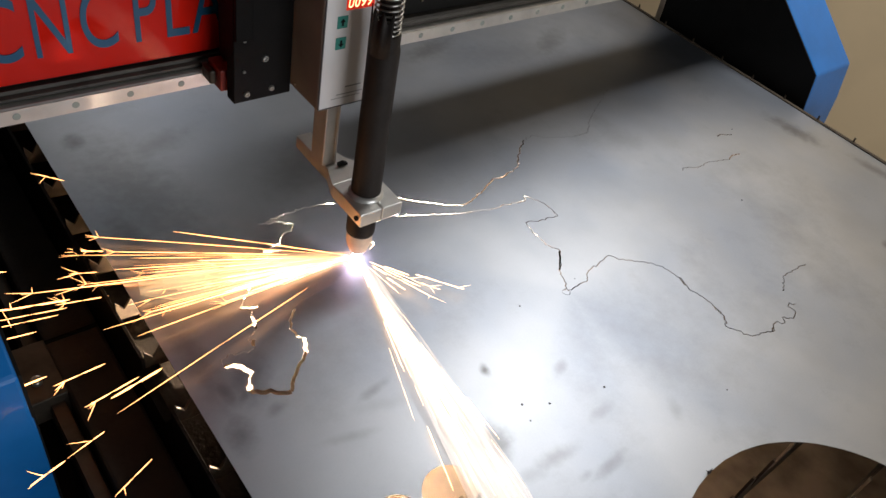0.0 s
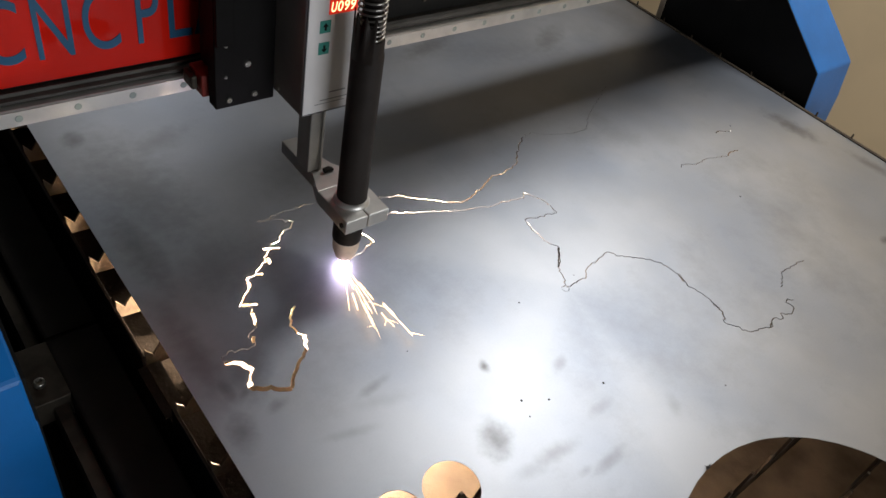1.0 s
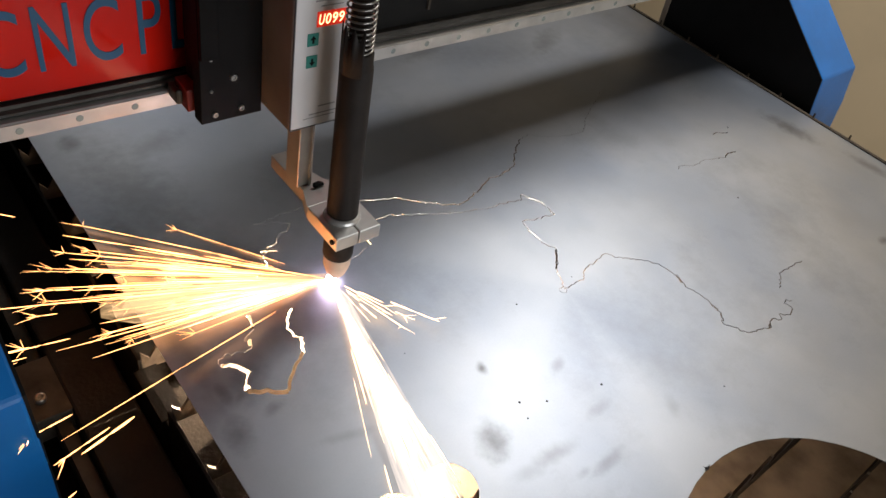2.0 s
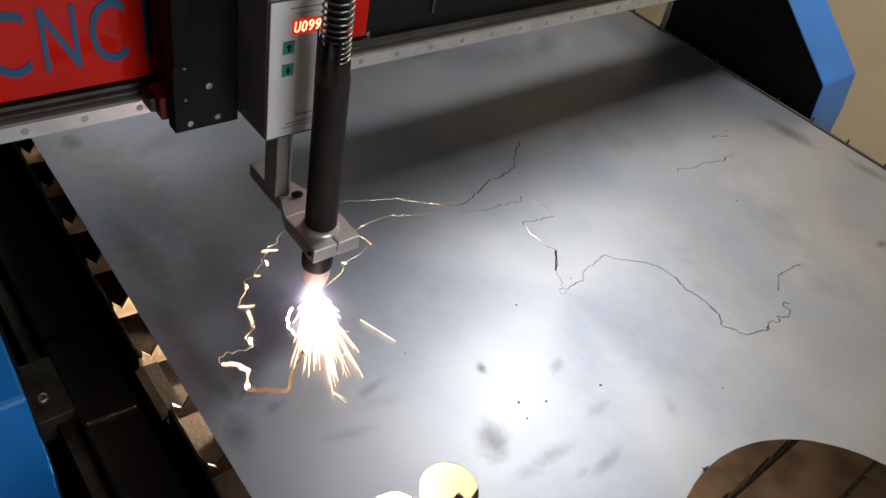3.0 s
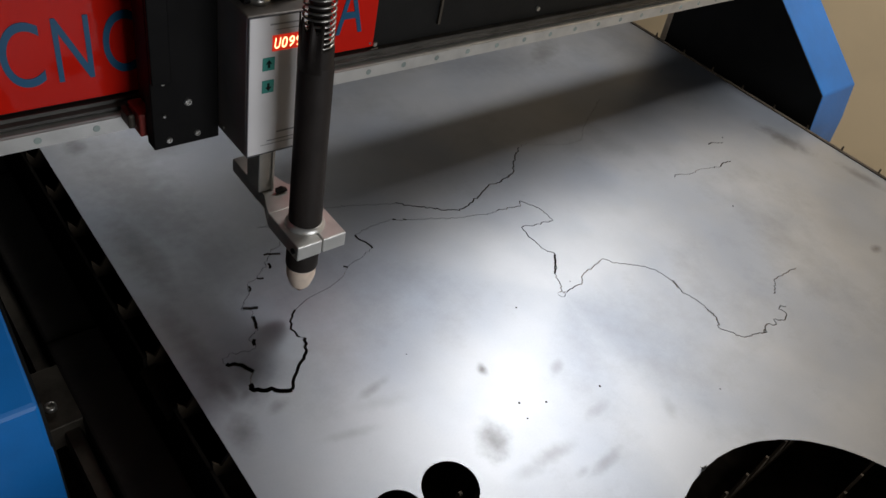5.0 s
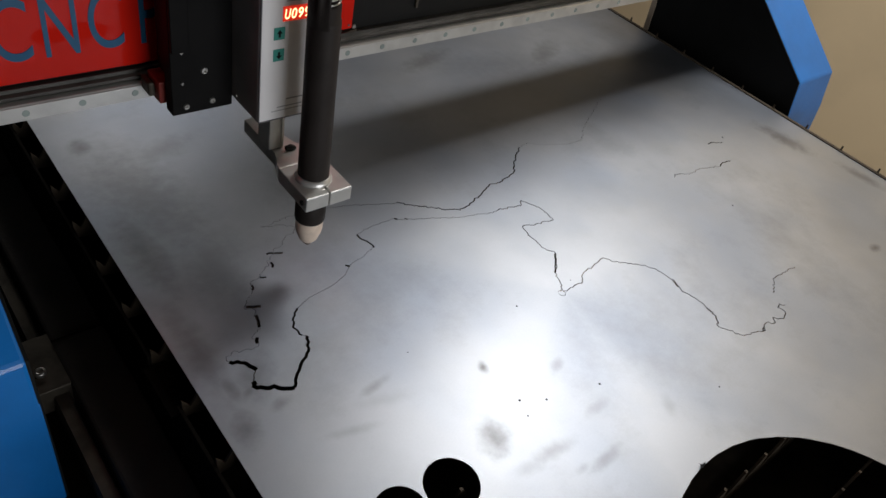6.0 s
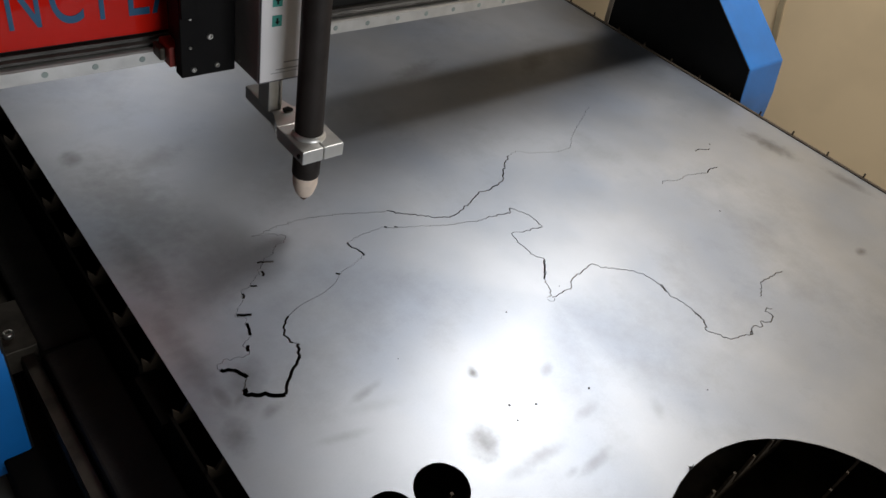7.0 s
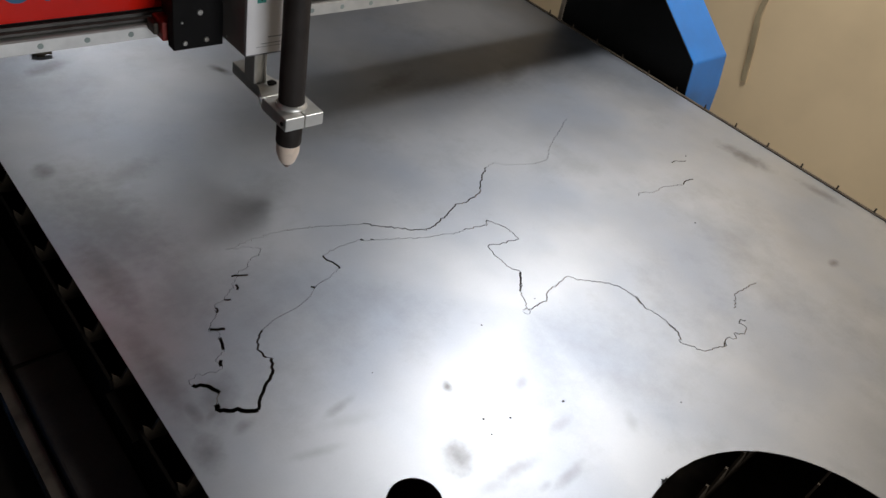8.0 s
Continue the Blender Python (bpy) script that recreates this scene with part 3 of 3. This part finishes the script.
def torch_carriage():
    c = tagged(new("torch_carriage"), "black carriage with a grey torch height control box", "carriage")
    part("back_plate", box(-0.4235, -0.3575, 0.234, 0.250, 0.1885, 0.46, 0.0012), ANODISED, c, "black anodised plate")
    part("back_plate_rib", box(-0.4235, -0.405, 0.2285, 0.2338, 0.262, 0.455, 0.001), ANODISED, c)
    part("rear_plate", box(-0.418, -0.30, 0.2505, 0.279, 0.222, 0.45, 0.001), ANODISED, c)
    part("slider", box(-0.4285, -0.34, 0.2535, 0.2832, 0.193, 0.218, 0.0015), RUSTRED, c, "dirty red slider block")
    part("wiper", box(-0.436, -0.429, 0.262, 0.2835, 0.198, 0.214, 0.0025), GREASY, c, "dirty metal end wiper")
    for x, z, r in ((-0.409, 0.1976, 0.0033), (-0.3887, 0.2361, 0.0039), (-0.3805, 0.199, 0.0033), (-0.4125, 0.2255, 0.0017), (-0.412, 0.26, 0.0017)):
        part("socket_screw", disc_y(x, 0.2341, z, r, 0.0022, 18, r * 0.5), CHROME, c)
    b = part("control_box", box(-0.357, -0.281, 0.1795, 0.2505, 0.1975, 0.343, 0.0018), BOXSIDE, c, "brushed steel height control box")
    part("front_panel", box(-0.3555, -0.2825, 0.178, 0.1796, 0.199, 0.3415, 0.0006), PANEL, b, "printed light grey front panel")
    for e in ((-0.3562, -0.2818, 0.198, 0.1988), (-0.3562, -0.2818, 0.3417, 0.3425)):
        part("panel_edge", box(e[0], e[1], 0.1778, 0.1794, e[2], e[3]), INK, b)
    part("panel_edge", box(-0.3565, -0.3556, 0.1778, 0.1794, 0.199, 0.3415), INK, b)
    d = part("display", box(-0.3335, -0.3015, 0.1772, 0.1781, 0.3085, 0.3235, 0.0002), LED_RED, b, "glowing red digit display")
    for k, ch in enumerate("U099"):
        letter("digit", ch, LED_DIGIT, d, -0.3316 + 0.0071 * k, -0.3262 + 0.0071 * k, 0.3110, 0.3212, 0.1770, 0.0003, 0.12)
    for z, s in ((0.2965, 1), (0.2735, -1)):
        key = part("key", box(-0.3425, -0.3305, 0.1773, 0.1781, z - 0.0065, z + 0.0065, 0.0003), GREEN, b, "green arrow key")
        part("arrow", prism([(-0.3365 + p, z + s * q) for p, q in ((-0.0031, 0.0003), (0, 0.0042), (0.0031, 0.0003), (0.0011, 0.0003), (0.0011, -0.0036), (-0.0011, -0.0036), (-0.0011, 0.0003))], "y", 0.1768, 0.1772), BLACK, key)
    for z, x0, x1, h in ((0.3335, -0.336, -0.302, 0.0012), (0.3285, -0.330, -0.306, 0.0007), (0.2205, -0.3255, -0.306, 0.0013), (0.2125, -0.3355, -0.303, 0.0008), (0.2085, -0.342, -0.306, 0.0005)):
        part("print_line", box(x0, x1, 0.1776, 0.178, z, z + h), FAINT, b)
    for z in (0.30, 0.285, 0.27):
        part("knob", lathe([(0.0026, -0.004), (0.0026, 0.004)], 0, 0, 14), BLACK, b).matrix_basis = pose(-0.2965, 0.1735, z, 90)
    for y, z in ((0.244, 0.204), (0.244, 0.272), (0.225, 0.204)):
        part("screw", lathe([(0.0018, 0), (0.0013, 0.001)], 0, 0, 12), CHROME, b).matrix_basis = pose(-0.3571, y, z, 0, -90)
    g = part("cable_gland", lathe([(0.011, 0.3435), (0.011, 0.349), (0.0085, 0.350), (0.0085, 0.358), (0.010, 0.359), (0.010, 0.366), (0.006, 0.368), (0.006, 0.42)], -0.334, 0.205, 18), CHROME, b)
    part("slide_housing", box(-0.35, -0.29, 0.2, 0.235, 0.3435, 0.46, 0.002), ANODISED, c)
    return c


CARRIAGE = torch_carriage()


def plasma_torch():
    """Torch, spring and clamp arm; at rest its tip stands 3 mm over the sheet."""
    t = tagged(new("plasma_torch"), "black plasma torch with a cream ceramic cap in an aluminium clamp", "plasma torch")
    x, y = -0.3125, 0.1345
    def lean(bm):
        """The torch leans a little as it rises out of its clamp."""
        for v in bm.verts:
            v.co.x -= 0.0030 * max(0.0, v.co.z - 0.1) / 0.19
        return bm

    part("sleeve", lean(lathe([(0.0172, 0.098), (0.0172, 0.1), (0.0164, 0.2), (0.0162, 0.282), (0.0158, 0.286), (0.0150, 0.2865), (0.0150, 0.300), (0.013, 0.302)], x, y, 48)), SLEEVE, t, "black rubber torch sleeve")
    wrap = bmesh.new()
    ring = []
    for k in range(17):
        a = radians(135 + 120 * k / 16)
        top = 0.322 + 0.006 * math.sin(k * 1.3)
        ring.append([wrap.verts.new((x + q * math.cos(a), y + q * math.sin(a), z)) for q, z in ((0.0150, 0.28), (0.0164, 0.28), (0.0163, top), (0.0150, top))])
    for a, b in zip(ring, ring[1:]):
        for k in range(4):
            wrap.faces.new((a[k], a[(k + 1) % 4], b[(k + 1) % 4], b[k])).smooth = True
    wrap.faces.new(ring[0]), wrap.faces.new(ring[-1])
    part("tape_wrap", lean(wrap), SLEEVE, t, "frayed black tape over the spring")
    part("lower_body", lathe([(0.0172, 0.0975), (0.0172, 0.045), (0.0166, 0.0425)], x, y, 48), SLEEVE, t)
    part("ceramic_cap", lathe([(0.0156, 0.0424), (0.0158, 0.040), (0.0156, 0.029), (0.0146, 0.024), (0.0112, 0.0135), (0.0084, 0.0095)], x, y, 48), CERAMIC, t, "cream ceramic shield cap")
    part("nozzle_tip", lathe([(0.0066, 0.0098), (0.0060, 0.0062), (0.0046, 0.0050), (0.0026, 0.0020)], x, y, 24), COPPER, t, "sooty copper nozzle tip")
    part("cable", lean(lathe([(0.0095, 0.302), (0.0095, 0.62)], x, y, 24)), SLEEVE, t)
    # spring round the cable
    bm = bmesh.new()
    turns, steps, wire, r = 40, 16, 0.0011, 0.0133
    last = None
    for k in range(turns * steps + 1):
        f = k / (turns * steps)
        rise = 0.287 + 0.31 * (0.35 * f + 0.65 * f * f) ** 0.9
        a = 2 * math.pi * turns * f
        ring = [bm.verts.new((x + (r + wire * math.cos(q)) * math.cos(a), y + (r + wire * math.cos(q)) * math.sin(a), rise + wire * math.sin(q))) for q in (0, math.pi / 2, math.pi, 1.5 * math.pi)]
        if last:
            for m in range(4):
                bm.faces.new((last[m], last[(m + 1) % 4], ring[(m + 1) % 4], ring[m])).smooth = True
        last = ring
    part("spring", lean(bm), SPRING, t, "steel strain-relief spring")
    # clamp: arm that necks down, split block round the torch, pinch screw
    z0, z1 = 0.082, 0.100
    arm = [(-0.3285, 0.262), (-0.309, 0.262), (-0.304, 0.222), (-0.299, 0.200), (-0.2825, 0.180), (-0.2825, 0.1625), (-0.339, 0.1625), (-0.337, 0.168), (-0.3275, 0.19), (-0.3285, 0.222)]
    part("clamp_arm", prism(arm, "z", z0 + 0.0005, z1 - 0.0005, 0.001), ALU, t, "machined aluminium clamp arm")
    part("clamp_jaw", box(-0.339, -0.3110, 0.1030, 0.1624, z0, z1, 0.0012), ALU, t)
    part("clamp_jaw", box(-0.3095, -0.2825, 0.1030, 0.1624, z0, z1, 0.0012), ALU, t)
    part("collar", lathe([(0.0205, z1), (0.0205, z1 + 0.001), (0.0183, z1 + 0.006), (0.0179, z1 + 0.006)], x, y, 48), ALU, t)
    part("pinch_screw", lathe([(0.0030, 0), (0.0030, 0.002), (0.0016, 0.002), (0.0016, 0.001)], 0, 0, 16), BLACK, t).matrix_basis = pose(-0.3391, 0.1105, 0.091, 0, -90)
    part("wing_screw", prism([(-0.316, 0.1005), (-0.3035, 0.1005), (-0.3035, 0.1035), (-0.309, 0.1065), (-0.3165, 0.1055)], "y", 0.186, 0.1905, 0.0006), BLACK, t)
    part("lift_post", box(-0.3325, -0.3155, 0.196, 0.222, z1, 0.30, 0.0012), ALU, t, "square aluminium lift post")
    part("post_edge", box(-0.3185, -0.3153, 0.1945, 0.1958, z1, 0.30, 0.0004), ALU, t)
    return t


TORCH = plasma_torch()


# ---- arc and sparks, built round the tip at the origin ----
def spray(name, label, count, bearing, spread, near, far, rise, thick, seed, material, fork=0.25):
    """A rigid burst of spark streaks that leave the tip round one bearing (degrees)."""
    rng = random.Random(seed)
    bm = bmesh.new()
    for _ in range(count):
        a = radians(bearing + rng.gauss(0, spread))
        start = rng.uniform(*near)
        end = start + rng.uniform(*far)
        slope = rng.uniform(*rise)
        d = Vector((math.cos(a), math.sin(a), 0))
        at = lambda s: d * s + Vector((0, 0, 0.002 + slope * s - 0.06 * s * s))
        r = thick * rng.uniform(0.5, 1.3)
        mid = (start + end) / 2
        needle(bm, at(start), at(mid), r, r)
        needle(bm, at(mid), at(end), r, r * 0.7)
        if rng.random() < fork:
            for _ in range(rng.randint(2, 4)):
                q = Vector((rng.uniform(-1, 1), rng.uniform(-1, 1), rng.uniform(-0.4, 0.6))) * 0.013
                needle(bm, at(end * 0.97), at(end * 0.97) + d * 0.012 + q, r * 0.6, r * 0.3)
    ob = part(name, bm, material)
    return tagged(ob, label, "sparks", kind="stuff")


LONG = spray("spark_spray", "long thin orange sparks blown sideways over the sheet", 24, 160, 10, (0.0, 0.12), (0.12, 0.28), (0.0, 0.07), 0.00055, 11, SPARK, 0.35)
MID = spray("spark_spray", "fan of orange sparks blown sideways from the torch", 54, 167, 6.5, (0.0, 0.06), (0.05, 0.22), (0.0, 0.05), 0.0004, 19, SPARK, 0.2)
HEART = spray("spark_spray", "dense white-hot heart of the spark fan", 40, 168, 5.5, (0.0, 0.09), (0.02, 0.12), (0.0, 0.05), 0.0004, 12, SPARK_HOT, 0.05)
THIN = spray("spark_spray", "few long sparks shooting over the table edge", 11, 165, 6, (0.0, 0.05), (0.16, 0.36), (0.0, 0.06), 0.00045, 23, SPARK, 0.3)
BACK = spray("spark_spray", "orange sparks thrown back towards the gantry", 46, 146, 8, (0.03, 0.16), (0.05, 0.17), (0.0, 0.04), 0.0006, 24, SPARK, 0.35)
LOOSE = spray("spark_spray", "loose orange sparks falling beside the table", 18, 168, 17, (0.26, 0.40), (0.02, 0.07), (-0.10, 0.12), 0.0010, 13, SPARK, 0.8)
STREAM = spray("spark_spray", "dense white spark stream towards the round holes", 210, 260, 2.6, (0.0, 0.30), (0.015, 0.10), (0.0, 0.035), 0.0003, 14, SPARK_HOT, 0.0)
SIDE = spray("spark_spray", "short stray sparks beside the stream", 14, 275, 16, (0.004, 0.09), (0.01, 0.06), (0.0, 0.10), 0.0005, 15, SPARK_HOT, 0.3)
PLUME_RAYS = spray("spark_spray", "short white rays of sparks under the torch", 80, 245, 9, (0.0, 0.05), (0.03, 0.11), (0.0, 0.05), 0.0003, 16, SPARK_HOT, 0.05)
PLUME_HEART = spray("spark_spray", "white-hot heart of the short plume", 260, 244, 13, (0.0, 0.03), (0.006, 0.042), (0.0, 0.14), 0.0006, 18, PLUME, 0.0)
PLUME_WIDE = spray("spark_spray", "wide burst of short sparks round the torch", 34, 262, 27, (0.005, 0.04), (0.04, 0.09), (0.0, 0.06), 0.0005, 25, SPARK_HOT, 0.3)
PLUME_STRAY = spray("spark_spray", "stray sparks round the torch tip", 7, 274, 22, (0.03, 0.07), (0.03, 0.09), (0.0, 0.03), 0.00034, 17, SPARK_HOT, 0.4)


def spark_star():
    """A spark that bursts over the edge of the table."""
    rng = random.Random(31)
    bm = bmesh.new()
    c = Vector((-0.245, 0.018, 0.006))
    for _ in range(44):
        a = radians(rng.gauss(192, 34))
        d = Vector((math.cos(a), math.sin(a), rng.uniform(-0.5, 0.35)))
        r = rng.uniform(0.0, 0.04)
        if rng.random() < 0.3:
            r += 0.02
        needle(bm, c + d * r, c + d * (r + rng.uniform(0.02, 0.065)), 0.0006, 0.0004)
    needle(bm, (-0.03, 0.002, 0.004), c, 0.0006, 0.0008)
    return tagged(part("spark_burst", bm, SPARK), "bursting orange spark over the table edge", "sparks", kind="stuff")


STAR = spark_star()


def glow_haze_material(name, colour, strength, cover, bearing):
    """Glow haze added round the sparks: streaked emission over clear air."""
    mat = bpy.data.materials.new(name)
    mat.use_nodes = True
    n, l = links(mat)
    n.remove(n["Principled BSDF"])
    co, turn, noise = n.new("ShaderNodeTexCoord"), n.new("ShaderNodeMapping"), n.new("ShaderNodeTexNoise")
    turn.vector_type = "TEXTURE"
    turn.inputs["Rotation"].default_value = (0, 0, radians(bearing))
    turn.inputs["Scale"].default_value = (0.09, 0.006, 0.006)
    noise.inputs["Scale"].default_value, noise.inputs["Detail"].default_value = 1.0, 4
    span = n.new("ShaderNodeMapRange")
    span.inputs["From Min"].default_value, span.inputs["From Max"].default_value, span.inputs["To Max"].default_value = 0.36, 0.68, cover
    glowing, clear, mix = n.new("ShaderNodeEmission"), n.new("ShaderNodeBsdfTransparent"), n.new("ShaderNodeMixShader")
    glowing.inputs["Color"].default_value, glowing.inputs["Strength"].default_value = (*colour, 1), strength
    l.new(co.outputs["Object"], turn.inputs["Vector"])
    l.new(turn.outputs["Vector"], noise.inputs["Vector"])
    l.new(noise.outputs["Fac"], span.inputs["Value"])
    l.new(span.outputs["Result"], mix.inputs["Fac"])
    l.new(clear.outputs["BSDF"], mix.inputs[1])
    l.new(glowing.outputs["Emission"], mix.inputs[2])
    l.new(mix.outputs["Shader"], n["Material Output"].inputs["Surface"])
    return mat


def glow_cone(label, bearing, length, width, colour, strength, cover):
    """A flat cone of added glow haze in three shells that leaves the tip along a bearing."""
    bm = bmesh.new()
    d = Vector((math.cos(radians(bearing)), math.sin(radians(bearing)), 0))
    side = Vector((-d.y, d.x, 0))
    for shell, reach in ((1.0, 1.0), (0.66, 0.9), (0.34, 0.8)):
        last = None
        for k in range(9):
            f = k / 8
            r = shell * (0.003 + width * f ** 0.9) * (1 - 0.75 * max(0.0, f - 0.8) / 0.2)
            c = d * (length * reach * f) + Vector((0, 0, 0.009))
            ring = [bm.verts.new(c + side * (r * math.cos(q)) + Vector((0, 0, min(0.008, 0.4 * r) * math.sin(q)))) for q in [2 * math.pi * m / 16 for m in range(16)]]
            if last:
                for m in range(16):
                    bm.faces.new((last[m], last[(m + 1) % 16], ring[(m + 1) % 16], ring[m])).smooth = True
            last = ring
    return tagged(part("spark_glow_haze", bm, glow_haze_material("spark_glow_haze", colour, strength, cover, bearing)), label, "sparks", kind="stuff")


# emissive shells that stand in for the bright blur round the sparks
STREAM_GLOW = glow_cone("white glow haze added round the spark stream", 260, 0.46, 0.036, (1.0, 0.86, 0.76), 1.5, 0.42)
FAN_GLOW = glow_cone("orange glow haze added round the spark fan", 166, 0.25, 0.034, (1.0, 0.62, 0.30), 1.6, 0.45)
PLUME_GLOW = glow_cone("pale glow haze added under the torch", 243, 0.10, 0.020, (1.0, 0.84, 0.80), 1.6, 0.40)


def plasma_arc():
    a = tagged(new("plasma_arc"), "blinding white-violet plasma arc at the torch tip", "plasma arc")
    part("core", lathe([(0.002, 0.010), (0.0055, 0.004), (0.0062, 0.001), (0.003, 0.0005)], 0, 0, 20), ARC, a)
    part("jet", lathe([(0.0004, 0.0002), (0.0005, -0.002), (0.0034, -0.006), (0.0034, -0.03), (0.0030, -0.08), (0.001, -0.13)], 0, 0, 14), JET, a, "glowing jet through the kerf")
    return a


ARC_THING = plasma_arc()

# time, carriage along the beam, gantry along the table, torch lift
TRACK = [(0.0, 0.1051, 0.0400, 0.0), (0.5, 0.0922, 0.0380, 0.0), (1.0, 0.0821, 0.0328, 0.0), (1.5, 0.0750, 0.0225, 0.0), (3.0, 0.0319, 0.0114, 0.0),
         (3.5, 0.0171, 0.0086, 0.0), (4.0, 0.0038, 0.0047, 0.0), (4.2, 0.0006, 0.0012, 0.002), (4.5, 0.0, 0.0, 0.0094), (4.7, 0.0, 0.0, 0.016), (5.3, 0.0, 0.0, 0.040),
         (5.5, 0.0070, 0.0085, 0.0412), (6.0, 0.0361, 0.0502, 0.0412), (6.5, 0.0653, 0.0924, 0.0412), (7.0, 0.0952, 0.1344, 0.0412), (7.5, 0.1265, 0.1760, 0.0412), (8.0, 0.1558, 0.2168, 0.0412)]


def along(t):
    """Offsets of carriage, gantry and lift at a time, between the rows of TRACK."""
    return [float(np.interp(t, [r[0] for r in TRACK], [r[k] for r in TRACK])) for k in (1, 2, 3)]


def motions():
    walk(GANTRY, [(t, pose(0, y, 0)) for t, x, y, z in TRACK])
    walk(CARRIAGE, [(t, pose(x, y, 0)) for t, x, y, z in TRACK])
    walk(TORCH, [(t, pose(x, y, z + 0.004)) for t, x, y, z in TRACK])
    tip = lambda t: (along(t)[0] - 0.3125, along(t)[1] + 0.1345)
    rows = [(k / 10, pose(*tip(k / 10), 0)) for k in range(42)]
    for t in (4.15, 4.3, 4.5, 4.7, 5.3, 5.5, 6.0, 6.5, 7.0, 7.5, 8.0):
        rows.append((t, pose(*tip(t), 0.16 + along(t)[2])))
    walk(ARC_THING, rows)
    # each burst stands at the tip while it burns, flies off between its spurts, and ends below the floor;
    # the second value of a spurt is the turn of the burst in degrees
    west, south = (-1.2, 0.3, -0.6), (-0.4, -1.2, -0.6)
    spurts = (
        (LONG, west, [(0.0, 0), (0.6, 3), (0.9, -2), (1.3, 4), (1.7, 2), (2.0, -3)]),
        (MID, west, [(0.0, 0), (0.2, -3), (0.3, 4), (0.4, 0), (0.5, 1), (0.8, 3), (0.9, -4), (1.2, 3), (1.3, 0), (1.5, -6), (1.7, -2), (1.8, 2), (1.9, -2), (2.0, 1), (2.1, 3)]),
        (HEART, west, [(0.0, 0), (0.1, -2), (0.2, 1), (0.3, 3), (0.4, -1), (0.5, -1), (0.6, 2), (0.7, -1), (0.8, 4), (0.9, -3), (1.1, 2), (1.2, 3), (1.3, 0), (1.4, -2), (1.5, -3), (1.6, -1), (1.7, -4), (1.8, 0), (1.9, 3), (2.0, -2), (2.1, 1)]),
        (THIN, west, [(0.1, 2), (0.3, -2), (0.6, 4), (0.7, 0), (0.9, -4), (1.1, 3), (1.6, -5), (1.7, -1), (1.9, 3), (2.1, -3)]),
        (BACK, west, [(0.2, 4), (1.4, 5), (1.5, 0), (2.0, 3)]),
        (LOOSE, west, [(0.0, 0), (0.1, 5), (0.9, -3), (1.3, 3), (1.4, 0), (1.7, -6), (2.0, 4)]),
        (STAR, west, [(0.6, 8), (1.5, 0)]),
        (STREAM, south, [(k / 10, (0, 1, -1, 0, 1, -1, 0, 1, -2, -1, None, -2, 0, 1, -4, -6, -5, -4, -5, -6, -4, -5, -7)[k]) for k in range(23) if k != 10]),
        (SIDE, south, [(k / 10, (14, 3, 8, 0, -4, 10, 4, -6, 2, 7, -20, 5, -3, 9, 0, -12, 6, 2, -5, 4, 8, -2, 3)[k]) for k in range(23)]),
        (PLUME_HEART, south, [(2.3 + k / 10, (0, 3, -2, 4, 1, -3, 2, 0, -2, 3, 1, -1, 2, -3, 0, 2, -1, 5)[k]) for k in range(18)]),
        (PLUME_RAYS, south, [(2.3 + k / 10, (0, 5, -4, 3, -2, 6, 0, 2, -3, 5, 0, -4, 2, 4, -5, 1, 3, 8)[k]) for k in range(18)]),
        (PLUME_STRAY, south, [(2.3 + k / 10, (0, 12, -9, 6, -14, 8, 0, -6, 10, -3, 5, -12, 2, 9, -7, 4, -2, 12)[k]) for k in range(18)]),
        (PLUME_WIDE, south, [(2.5, 0), (2.9, 9), (3.2, 14), (3.7, -8), (4.0, 0)]),
    )
    lit_at = {ob: lit for ob, _, lit in spurts}
    spurts += ((STREAM_GLOW, south, lit_at[STREAM]), (FAN_GLOW, west, lit_at[HEART]), (PLUME_GLOW, south, lit_at[PLUME_HEART]))
    for ob, gone, lit in spurts:
        pit = pose(gone[0] * 0.3 - 0.6, gone[1] * 0.3 - 0.4, -1.25)
        rows = [] if lit[0][0] == 0 else [(0.0, pit), (round(lit[0][0] - 0.1, 3), pit)]
        for n, (k, turn) in enumerate(lit):
            x, y = tip(k)
            rows.append((round(k, 3), pose(x, y, 0, 0, 0, turn)))
            after = round(k + 0.1, 3)
            if n + 1 == len(lit) or lit[n + 1][0] > after + 1e-6:
                rows.append((after, pose(x + gone[0], y + gone[1], gone[2])))
                if n + 1 < len(lit) and lit[n + 1][0] > after + 0.15:
                    rows.append((round(lit[n + 1][0] - 0.1, 3), pose(x + gone[0], y + gone[1], gone[2])))
        rows += [(round(lit[-1][0] + 0.2, 3), pit), (8.0, pit)]
        walk(ob, sorted({t: m for t, m in rows}.items()))
    times = np.linspace(0, 8, 401)
    for bead, q in BEADS:
        passed = next((t for t in times if tip(t)[0] <= q[0] + 0.001), 4.1)
        passed = min(max(passed, 0.1), 4.1)
        walk(bead, [(0, pose(0, 0, 0)), (passed, pose(0, 0, 0)), (passed + 0.2, pose(0, 0, -0.1765)), (8.0, pose(0, 0, -0.1765))])


motions()
